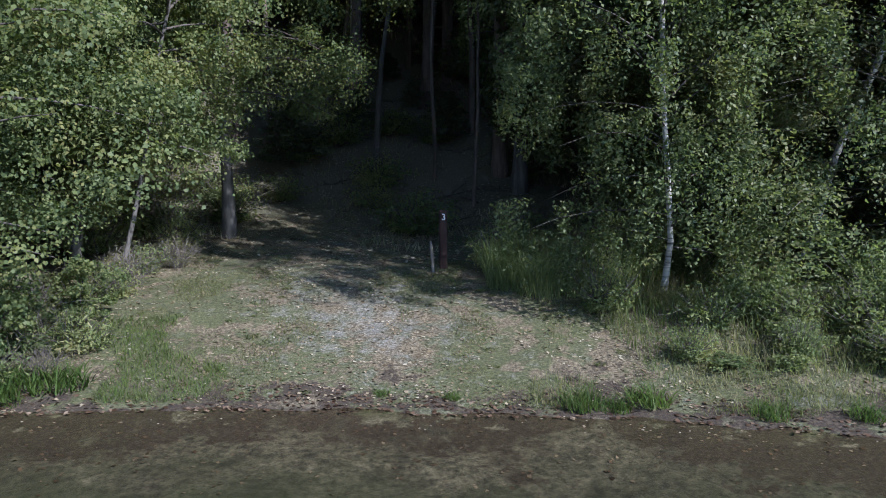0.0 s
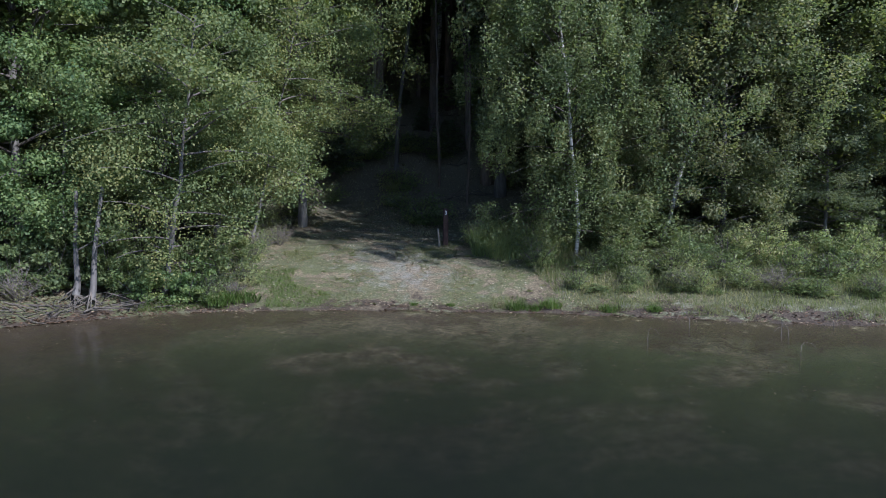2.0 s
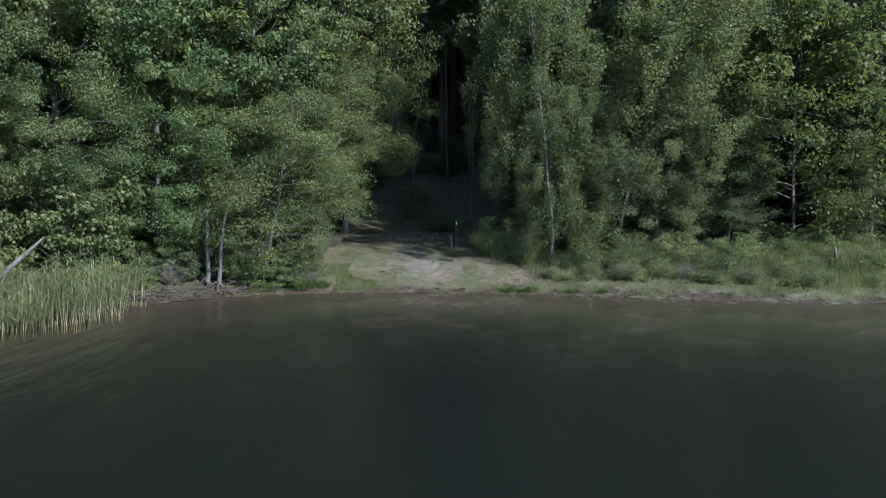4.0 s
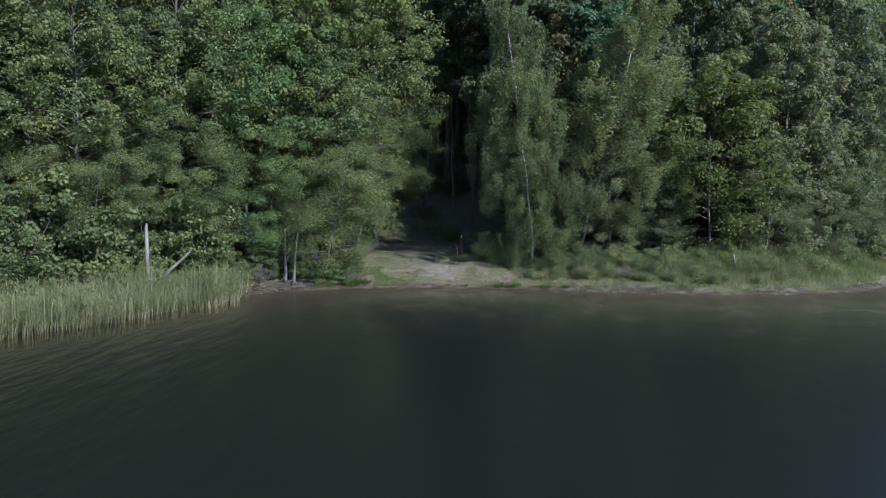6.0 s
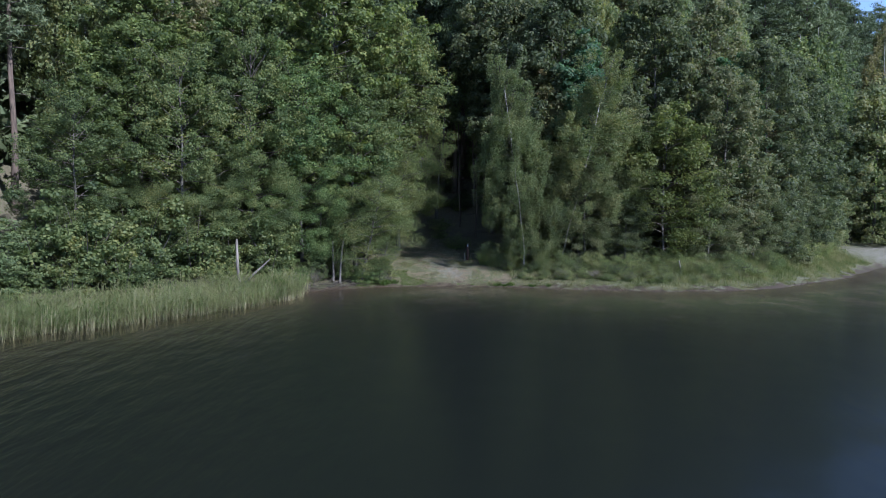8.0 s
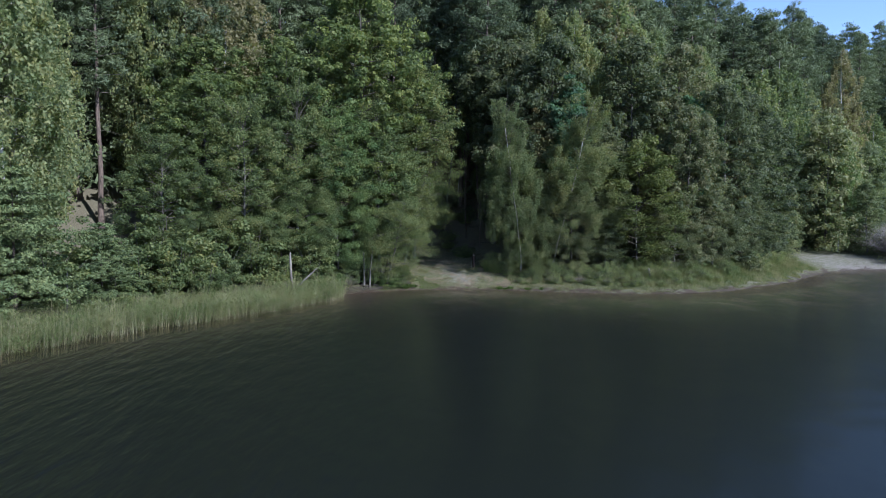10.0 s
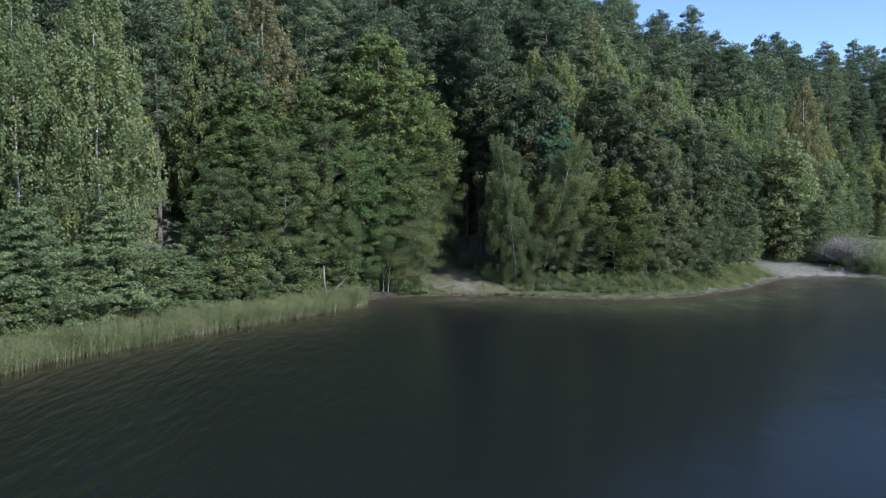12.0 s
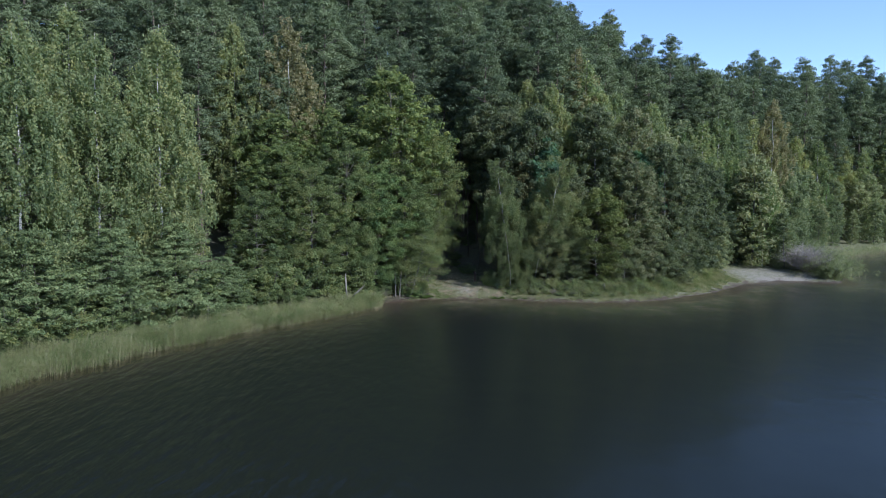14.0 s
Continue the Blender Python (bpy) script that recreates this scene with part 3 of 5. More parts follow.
def shrub(seed, H, R, leaves, size, aspect=0.8, stem_n=9, hang=False, spray=1.0, twigs=0, far=False):
    rng = np.random.RandomState(seed)
    stems = Tubes()
    cen, spr = [], []
    for i in range(stem_n):
        az = i * 2.4 + rng.uniform(-0.4, 0.4)
        out = R * rng.uniform(0.15, 0.95)
        top = H * rng.uniform(0.6, 1.0) * (1.05 - 0.4 * out / R)
        ts = np.linspace(0, 1, 6)
        pts = np.column_stack([math.cos(az) * out * ts ** 1.3, math.sin(az) * out * ts ** 1.3, -0.1 + top * ts])
        pts[:, :2] += np.cumsum(rng.normal(0, 0.03 * H / 3, (6, 2)), 0)
        stems.add(pts, np.linspace(0.008 + 0.005 * H, 0.004, 6), 5)
        for _ in range(twigs):
            t = rng.uniform(0.15, 0.9)
            c = np.array([np.interp(t, ts, pts[:, q]) for q in range(3)])
            e = c + rng.normal(0, 0.3 * R, 3) * np.array([1, 1, 0.3]) + np.array([0, 0, 0.35 * H * rng.uniform(0.2, 1)])
            stems.add([c, (c + e) / 2 + rng.normal(0, 0.05, 3), e], [0.006, 0.004, 0.002], 3)
        for t in rng.uniform(0.15, 1.0, int(4 + H * 2)):
            c = np.array([np.interp(t, ts, pts[:, q]) for q in range(3)])
            cen.append(c + rng.normal(0, 0.16 * R, 3) * np.array([1, 1, 0.6]))
            r = rng.uniform(0.2, 0.42) * (0.5 + 0.25 * H / 2) * spray
            spr.append((r, r, r * (1.1 if hang else 0.6)))
    cen = np.array(cen)
    cen[:, 2] = np.maximum(cen[:, 2], 0.12)
    return (Tubes(), stems) + gather(rng, cen, spr, 0, 0, leaves, size, size, up=0.6, jitter=0.7, aspect=aspect, hang=hang, far=far)


def grove(made, name, stem_mat, leaf_mat, label, category, group, places):
    """One built plant, then its copies: rows of x, y, turn, scale, width."""
    first = None
    for x, y, turn, scale, wide in places:
        m = stand(x, y, turn, scale, wide)
        if first is None:
            first = plant(name, made, stem_mat, leaf_mat, label, category, group, m)
        else:
            copy_thing(first, m)


def along_shore(a, b, step, depth, seed, scale=(0.85, 1.1), wobble=1.0):
    """Places at some depth behind the water's edge, from the shore point nearest a to that nearest b."""
    rng = np.random.RandomState(seed)
    seg = np.diff(SHORE, axis=0)
    run = np.r_[0, np.cumsum(np.linalg.norm(seg, axis=1))]
    fine = np.arange(0, run[-1], 0.5)
    pts = np.column_stack([np.interp(fine, run, SHORE[:, k]) for k in (0, 1)])
    i0, i1 = (int(np.argmin(np.linalg.norm(pts - np.array(q), axis=1))) for q in (a, b))
    out = []
    for i in np.arange(i0, i1, step * 2):
        k = int(np.clip(i, 12, len(pts) - 13))
        d = unit(pts[k + 12] - pts[k - 12])
        x, y = pts[k] + np.array([-d[1], d[0]]) * (depth + rng.uniform(-1, 1) * wobble) + d * rng.uniform(-1, 1) * wobble
        out.append((float(x), float(y), rng.uniform(0, 6.28), rng.uniform(*scale), rng.uniform(0.9, 1.15)))
    return out


# tall alders beside the landing, leafy almost to the ground
grove(broadleaf(1, 22.0, 5.9, 0.05, 124, 70000, 0.135, 0.175, 7.5, fine_share=0.4, spray=0.8, far=True), "alder_tree", ALDER_BARK, ALDER_LEAF,
      "tall green alder leafy almost to the bank", "tree", "alders beside the landing",
      [(-8.8, 12.8, 0.3, 0.93, 1.0), (-13.4, 9.6, 2.2, 0.74, 1.0), (-19.4, 9.8, 1.2, 0.73, 1.1), (-17.0, 5.4, 4.0, 0.62, 1.1), (-14.5, 15.0, 5.2, 0.78, 1.0)])
grove(broadleaf(2, 11.0, 3.7, 0.13, 84, 104000, 0.056, 0.11, 5.5, fine_share=0.78, spray=0.62, upward=0.6), "young_alder", ALDER_BARK, YOUNG_ALDER_LEAF,
      "young alder overhanging the bank with yellowing leaves", "tree", "young alders beside the landing",
      [(-6.7, 10.2, 0.0, 1.0, 0.95), (-6.4, 12.6, 4.3, 0.85, 0.85), (-14.6, 4.2, 1.0, 0.95, 1.0), (-12.2, 7.2, 3.1, 1.1, 0.95), (-18.8, 1.4, 5.0, 0.75, 1.1)])
grove(broadleaf(18, 11.0, 4.0, 0.06, 84, 94000, 0.058, 0.11, 5.5, fine_share=0.78, spray=0.66, upward=0.6), "hazel_tree", ALDER_BARK, HAZEL_LEAF,
      "fresh green broadleaf tree on the bank beside the landing", "tree", "", [(-9.6, 8.8, 2.0, 1.05, 1.0)])
grove(broadleaf(16, 15.0, 3.9, 0.2, 80, 52000, 0.066, 0.13, 8.0, fine_share=0.62, girth=0.009, spray=0.9, lean=(0.9, -2.6)), "alder_tree", ALDER_BARK, YOUNG_ALDER_LEAF,
      "alder with a bare grey lower trunk beside the track", "tree", "", [(-4.5, 15.4, 0.0, 0.95, 1.0)])
grove(broadleaf(17, 5.6, 2.3, 0.1, 34, 24000, 0.052, 0.06, 3.5, fine_share=0.6, lean=(1.3, -1.6), spray=0.7), "young_alder", ALDER_BARK, YOUNG_ALDER_LEAF,
      "young alder leaning out over the water", "tree", "", [(-6.2, 8.3, 0.0, 1.0, 1.0)])
grove(broadleaf(28, 6.6, 1.9, 0.32, 42, 26000, 0.052, 0.06, 4.5, fine_share=0.75, girth=0.006, lean=(1.7, -0.7), spray=0.6), "young_alder", ALDER_BARK, YOUNG_ALDER_LEAF,
      "young alder reaching over the track", "tree", "", [(-5.2, 11.8, 0.0, 1.0, 1.0)])
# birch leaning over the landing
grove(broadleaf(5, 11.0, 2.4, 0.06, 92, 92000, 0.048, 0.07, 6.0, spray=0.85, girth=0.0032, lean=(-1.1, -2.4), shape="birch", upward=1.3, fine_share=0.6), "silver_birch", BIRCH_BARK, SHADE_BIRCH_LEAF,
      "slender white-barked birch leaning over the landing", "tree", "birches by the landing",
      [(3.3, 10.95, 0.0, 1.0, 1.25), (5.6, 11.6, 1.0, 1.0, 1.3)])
# tall alders over the track, with bare lower stems
grove(broadleaf(27, 17.0, 3.3, 0.45, 70, 24000, 0.13, 0.15, 9.0, fine_share=0.3, spray=0.85, far=True), "alder_tree", ALDER_BARK, DARK_ALDER_LEAF,
      "tall alder with a bare lower trunk behind the landing", "tree", "alders over the track", [(2.0, 19.2, 0.0, 1.0, 1.0), (4.2, 17.4, 2.0, 0.95, 0.9)])
# dark alders of the east bank
grove(broadleaf(7, 18.0, 3.9, 0.03, 108, 48000, 0.13, 0.165, 6.0, fine_share=0.42, spray=0.85, far=True), "alder_tree", ALDER_BARK, DARK_ALDER_LEAF,
      "dark green alder in the waterside thicket", "tree", "alders on the east bank",
      [(6.0, 14.6, 0.0, 0.95, 0.95), (9.2, 12.2, 1.0, 0.62, 1.1), (12.8, 16.5, 5.0, 1.0, 0.95), (15.6, 11.8, 2.0, 0.7, 1.05), (19.4, 14.6, 3.0, 0.82, 1.0), (22.8, 18.0, 4.0, 0.82, 1.05),
       (26.5, 22.8, 1.4, 0.72, 1.1), (4.2, 19.6, 2.7, 1.05, 1.0), (17, 19, 0.3, 1.0, 1.0)])
grove(broadleaf(8, 16.0, 3.5, 0.02, 74, 16000, 0.17, 0.21, 5.0, fine_share=0.35, far=True), "alder_tree", ALDER_BARK, LIGHTENED_ALDER_LEAF,
      "alder above the far beach, leaf colour lightened", "tree", "alders behind the beach", along_shore((28, 18), (120, 83), 4.6, 10.0, 31, (0.6, 0.95), 1.4) + along_shore((46, 21), (90, 72), 5, 5.0, 37, (0.33, 0.55), 1.0) + along_shore((30, 20), (120, 83), 6.5, 19, 36, (0.95, 1.25), 2.0) + [(30.2, 26.6, 0.4, 0.42, 1.1), (27.6, 22.6, 1.4, 0.45, 1.1), (36.4, 30.6, 2.0, 0.8, 0.95), (40.6, 31.8, 3.1, 0.7, 1.0), (42.4, 34.8, 4.4, 0.75, 1.0), (33.6, 29.6, 5.2, 0.6, 1.1), (39.0, 29.0, 0.8, 0.35, 1.2), (41.2, 30.6, 1.9, 0.4, 1.2)])
grove(broadleaf(15, 9.0, 3.0, 0.03, 62, 42000, 0.066, 0.11, 5.0, fine_share=0.6, spray=0.66), "young_alder", ALDER_BARK, DARK_ALDER_LEAF,
      "young grey-green alder at the edge of the thicket", "tree", "young alders of the thicket",
      [(6.9, 10.6, 0.0, 0.8, 1.0), (9.2, 10.2, 1.0, 0.6, 1.1), (14.2, 10.4, 2.0, 0.75, 1.1), (17.6, 12.0, 3.0, 0.8, 1.1), (4.6, 12.6, 4.0, 0.9, 1.0), (21.4, 15.4, 5.0, 0.8, 1.1)])
# yellowing tree on the east bank
grove(broadleaf(9, 8.0, 2.8, 0.04, 56, 26000, 0.1, 0.13, 5.0, fine_share=0.5, spray=0.72, girth=0.006), "young_maple", ALDER_BARK, YELLOW_LEAF,
      "small broadleaf tree turning yellow on the bank", "tree", "", [(11.6, 10.4, 0.0, 1.12, 1.1)])
grove(broadleaf(24, 13.0, 3.1, 0.22, 66, 26000, 0.12, 0.15, 7.0, fine_share=0.5, spray=0.75, far=True), "alder_tree", ALDER_BARK, DARK_ALDER_LEAF,
      "dark alder standing over the landing", "tree", "", [(4.0, 14.8, 0.0, 1.0, 1.0)])
grove(broadleaf(25, 13.0, 2.1, 0.1, 64, 20000, 0.12, 0.15, 7.0, fine_share=0.5, spray=0.68, far=True, upward=0.7), "young_aspen", ALDER_BARK, TEAL_LEAF,
      "slender blue-green broadleaf tree in the waterside thicket", "tree", "blue-green trees of the thicket", [(7.0, 12.8, 0.0, 1.0, 1.0), (17.4, 15.4, 2.0, 0.95, 1.1)])
grove(broadleaf(26, 11.0, 2.2, 0.08, 60, 17000, 0.11, 0.14, 6.0, fine_share=0.5, spray=0.66, far=True, upward=0.5), "young_alder", ALDER_BARK, RUSTY_LEAF,
      "young alder with browning foliage in the thicket", "tree", "browning young alders", [(4.9, 12.9, 0.0, 1.0, 1.0), (13.6, 13.2, 2.0, 0.8, 1.1), (20.4, 16.0, 4.0, 0.9, 1.0)])
# tall birches, west bank and behind
grove(broadleaf(11, 22.0, 4.7, 0.16, 116, 36000, 0.15, 0.18, 9.0, girth=0.0065, shape="birch", upward=0.6, fine_share=0.35, spray=1.25, far=True), "silver_birch", BIRCH_BARK, BIRCH_LEAF,
      "tall birch with white trunk and hanging foliage", "tree", "tall birches of the shore wood",
      [(-24.2, -4.7, 0.0, 0.94, 0.95), (-27.4, -8.4, 1.0, 0.93, 0.95), (-31.5, -4.0, 2.0, 1.02, 1.0), (-26.6, 0.2, 3.7, 0.94, 1.0), (-30.8, -10.6, 5.1, 0.95, 1.0), (-23.4, 12.0, 3.0, 1.06, 0.9), (8.7, 18.6, 4.0, 0.92, 0.95), (-34, -16, 5.0, 0.82, 1.1),
       (-3.4, 27, 1.0, 0.95, 0.9), (14.5, 22, 2.4, 0.9, 1.0), (6.4, 21.4, 5.5, 0.92, 0.9), (16.6, 24.6, 0.6, 0.9, 0.95), (21.5, 27.5, 1.6, 0.9, 1.0), (-28.5, 4, 2.4, 0.8, 1.0), (-36, -24, 1.5, 0.85, 1.1), (-29.5, -14.5, 3.3, 0.88, 1.0), (-21.4, 15.4, 1.1, 1.0, 0.9), (-9.6, 17.4, 2.9, 1.02, 0.85)])
grove(broadleaf(14, 21.0, 3.8, 0.12, 66, 11000, 0.2, 0.24, 8.0, girth=0.0058, shape="birch", upward=0.6, fine_share=0.35, spray=1.5, far=True), "silver_birch", BIRCH_BARK, BIRCH_LEAF,
      "birch of the wood behind the beach", "tree", "birches behind the beach", along_shore((22, 12), (120, 83), 5.5, 13.5, 32, (0.8, 1.0), 1.6))
grove(broadleaf(13, 20.0, 4.2, 0.1, 84, 18000, 0.15, 0.19, 8.0, girth=0.0062, shape="birch", upward=0.7, fine_share=0.4, spray=1.25, far=True), "silver_birch", BIRCH_BARK, WILLOW_LEAF,
      "pale green birch in the shore wood", "tree", "pale birches of the shore wood",
      [(7.2, 16.4, 0.0, 0.7, 0.8), (2.2, 24, 1.0, 1.0, 1.0), (11.2, 19.8, 2.0, 0.95, 0.9), (25, 26, 2.0, 0.85, 1.0), (4.4, 17.6, 1.2, 0.85, 0.85), (13.6, 18.6, 3.2, 0.9, 0.9), (18.6, 17.6, 4.2, 0.82, 0.9), (22.2, 21.4, 5.2, 0.86, 0.95), (28.2, 27.2, 0.2, 0.85, 1.0), (32, 31, 2.9, 0.9, 1.0), (26.5, 30.5, 4.9, 1.1, 1.1), (29.5, 33.5, 5.9, 1.1, 1.1), (27.8, 32.6, 2.2, 1.08, 1.1), (32.5, 36.5, 1.9, 1.05, 1.0), (23.6, 30, 3.9, 1.02, 1.0), (36, 38, 0.9, 1.02, 1.0), (-20.6, 13.5, 1.0, 0.9, 1.1), (-27, 1.5, 1.0, 0.75, 1.2)] + along_shore((34, 22), (85, 76), 9, 9, 33, (0.7, 0.9)))
grove(broadleaf(12, 23.0, 3.4, 0.3, 84, 22000, 0.14, 0.17, 9.0, girth=0.006, shape="birch", upward=0.8, fine_share=0.2, far=True), "silver_birch", BIRCH_BARK, TAN_LEAF,
      "tall birch with thinning brownish foliage", "tree", "thinning birches", [(-18.6, 13.8, 0.0, 1.04, 1.15), (-0.6, 27.4, 1.0, 0.85, 1.0), (11.8, 22.5, 2.0, 0.9, 1.0), (42, 40, 1.0, 0.9, 1.0)])
grove(broadleaf(19, 17.0, 2.4, 0.42, 40, 9000, 0.12, 0.16, 9.0, girth=0.0048, lean=(1.6, 0.4), shape="birch", upward=0.8, fine_share=0.3, far=True), "silver_birch", GREY_BARK, BIRCH_LEAF,
      "slim grey curving birch in the shade of the wood", "tree", "", [(-2.0, 21.8, 0.0, 1.0, 1.0)])
# young conifers of the west bank
grove(young_conifer(21, 8.0, 3.5, 30000, 0.15), "young_conifer", PINE_BARK, YOUNG_NEEDLE,
      "bushy young conifer behind the reed belt", "tree", "young conifers on the west bank",
      [(-22.6, -7.2, 0.0, 0.9, 1.0), (-25.4, -11.2, 1.0, 0.95, 1.0), (-20.2, -3.6, 2.0, 0.6, 1.1), (-28.2, -15.2, 3.0, 0.95, 1.1), (-26.4, -6.8, 4.0, 1.15, 1.0), (-29.6, -10.8, 0.7, 1.2, 1.0),
       (-31.5, -20.5, 1.9, 1.0, 1.1), (-34.5, -26.5, 2.9, 1.0, 1.1), (-33.5, -14.5, 0.2, 1.3, 1.0), (-38, -36, 0.8, 1.0, 1.2)])
# pines of the hill
rng = np.random.RandomState(40)
spots = [(-2.8, 24.0), (-0.6, 25.2), (1.6, 20.5), (2.6, 24.5), (0.2, 27.0), (-37.6, 2), (-41.5, 7), (-44, 14), (-47, 20), (-40.5, 12.5), (-36, -3.5), (-46, 9), (-51, 27)]
for depth, a, b in ((15.5, (-40, -50), (160, 95)), (22, (-31, -30), (160, 95)), (29, (-22, -11), (140, 90)), (37, (-10, 3), (60, 48)), (46, (0, 7), (38, 22))):
    for x, y, *_ in along_shore(a, b, 4.4, depth, 40 + int(depth), wobble=1.8):
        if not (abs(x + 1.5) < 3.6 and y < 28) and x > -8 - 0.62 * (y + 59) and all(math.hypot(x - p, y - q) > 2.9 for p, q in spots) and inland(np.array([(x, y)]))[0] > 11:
            spots.append((x, y))
for x, y, *_ in along_shore((-34, -36), (14, 6), 3.4, 54, 48, wobble=2.0) + along_shore((-26, -19), (6, 6.5), 3.6, 44, 49, wobble=2.0):
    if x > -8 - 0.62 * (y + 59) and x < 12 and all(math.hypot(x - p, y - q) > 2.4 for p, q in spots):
        spots.append((x, y))
for x, y, *_ in along_shore((-60, -100), (20, 9), 3.8, 66, 56, wobble=2.2) + along_shore((-60, -100), (20, 9), 3.8, 78, 57, wobble=2.2):
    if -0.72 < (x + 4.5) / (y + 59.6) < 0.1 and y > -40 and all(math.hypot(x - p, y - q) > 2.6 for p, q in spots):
        spots.append((x, y))
spots += [(-52, -4), (-58, 6), (-48, -14), (-55, -16), (-62, -8), (-46, -26), (-53, -30), (-60, -24), (-49, -40), (-56, -46), (-65, -38), (-60, -60), (-54, -56), (-66, -52), (-68, -18), (-70, -4), (-64, 16), (-72, 12)]
rng = np.random.RandomState(47)
tries = 0
while tries < 2500 and len(spots) < 330:
    tries += 1
    x, y = rng.uniform(-55, 60), rng.uniform(6, 80)
    s = inland(np.array([(x, y)]))[0]
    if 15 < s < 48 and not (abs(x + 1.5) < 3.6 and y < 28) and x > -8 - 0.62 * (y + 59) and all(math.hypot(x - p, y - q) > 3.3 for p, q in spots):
        spots.append((x, y))
# pine heights scaled by bearing from the camera's last position, to fit its skyline
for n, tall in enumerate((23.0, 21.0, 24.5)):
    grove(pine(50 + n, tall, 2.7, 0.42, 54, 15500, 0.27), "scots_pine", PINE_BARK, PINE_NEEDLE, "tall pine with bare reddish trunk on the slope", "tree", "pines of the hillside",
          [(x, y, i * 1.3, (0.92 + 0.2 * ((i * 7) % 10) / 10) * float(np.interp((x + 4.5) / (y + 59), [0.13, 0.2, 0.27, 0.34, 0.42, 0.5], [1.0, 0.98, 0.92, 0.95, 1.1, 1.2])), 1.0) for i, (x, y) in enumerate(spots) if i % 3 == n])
# shaded undergrowth of the wood
rng = np.random.RandomState(44)
under = []
while len(under) < 30:
    x, y = rng.uniform(-40, 40), rng.uniform(14, 60)
    s = inland(np.array([(x, y)]))[0]
    if 9 < s < 40 and not (abs(x + 1.5 + 0.2 * (y - 12)) < 3.0 and y < 30):
        under.append((x, y, rng.uniform(0, 6), rng.uniform(0.6, 1.3), 1.1))
for x, y, *_ in along_shore((-40, -50), (-10, 3), 4.2, 19, 45, wobble=2.5) + along_shore((-34, -36), (-5, 7), 4.2, 30, 46, wobble=2.5):
    if x > -8 - 0.62 * (y + 59) and not (abs(x + 1.5) < 4 and y < 28):
        under.append((x, y, x, rng.uniform(1.5, 2.2), 0.9))
for i in range(16):
    under.append((-9 + 18 * ((i * 0.618) % 1), 40 + i * 1.1, i * 1.1, rng.uniform(1.1, 2.0), 1.0))
for i in range(10):
    under.append((-4.5 + 7.5 * ((i * 0.618) % 1), 22 + i * 0.8, i * 1.1, rng.uniform(0.12, 0.3), 1.3))
grove(young_conifer(23, 7.0, 2.4, 3000, 0.4), "young_conifer", PINE_BARK, PINE_NEEDLE, "dark young conifer in the shade of the wood", "tree", "young conifers under the pines", under)
# thicket and bushes
grove(shrub(81, 1.9, 1.3, 7000, 0.066), "bank_shrub", ALDER_BARK, YOUNG_ALDER_LEAF, "leafy yellow-green bush on the bank", "shrub", "bushes of the landing",
      [(-5.5, 8.6, 0, 0.8, 1.0), (-6.1, 8.5, 2.2, 0.85, 0.9), (-4.9, 8.9, 4.2, 0.5, 1.0), (-6.6, 7.9, 1, 0.7, 1.0), (-8.8, 7.2, 2, 0.9, 1.0), (-4.9, 9.8, 3, 0.7, 1.0), (-10.4, 5.6, 4, 1.0, 1.1), (-12.6, 3.2, 5, 1.0, 1.1), (-16.0, 1.0, 0.4, 1.1, 1.1), (-8.2, 7.6, 2.7, 1.15, 0.9), (-7.2, 7.9, 3.7, 1.15, 0.9), (-9.7, 7.0, 4.7, 0.9, 1.0), (-9.0, 7.9, 1.7, 1.0, 1.1), (-8.0, 8.5, 5.7, 1.1, 1.1), (-10.6, 6.6, 0.7, 1.1, 1.1)])
grove(shrub(90, 1.4, 0.95, 4200, 0.066, 0.7, 11), "bank_shrub", ALDER_BARK, HAZEL_LEAF, "bright yellow-green bush at the water's edge", "shrub", "bright bushes of the bank",
      [(-5.6, 8.0, 0.4, 0.8, 1.0), (-6.5, 7.75, 2.0, 0.95, 1.0), (-9.2, 6.35, 1.1, 0.9, 1.0)])
grove(shrub(87, 1.9, 1.4, 7000, 0.062), "bank_shrub", ALDER_BARK, YOUNG_ALDER_LEAF, "leafy yellow-green bush behind the reed belt", "shrub", "bushes behind the reeds",
      [(-12.6, 5.0, 0.3, 1.5, 1.0), (-14.0, 3.4, 1.3, 1.6, 1.0), (-15.6, 2.2, 2.3, 1.5, 1.1), (-13.4, 6.4, 3.3, 1.7, 1.0), (-11.0, 7.2, 4.3, 1.5, 1.0), (-16.9, 3.4, 5.3, 1.8, 1.0), (-18.4, 0.6, 0.8, 1.6, 1.1), (-10.6, 5.6, 1.8, 1.1, 1.0)]
      + along_shore((-36, -42), (-12, 1), 2.1, 1.9, 38, (0.7, 1.1), 0.6) + along_shore((-36, -42), (-12, 1), 2.3, 3.6, 39, (1.0, 1.6), 0.8))
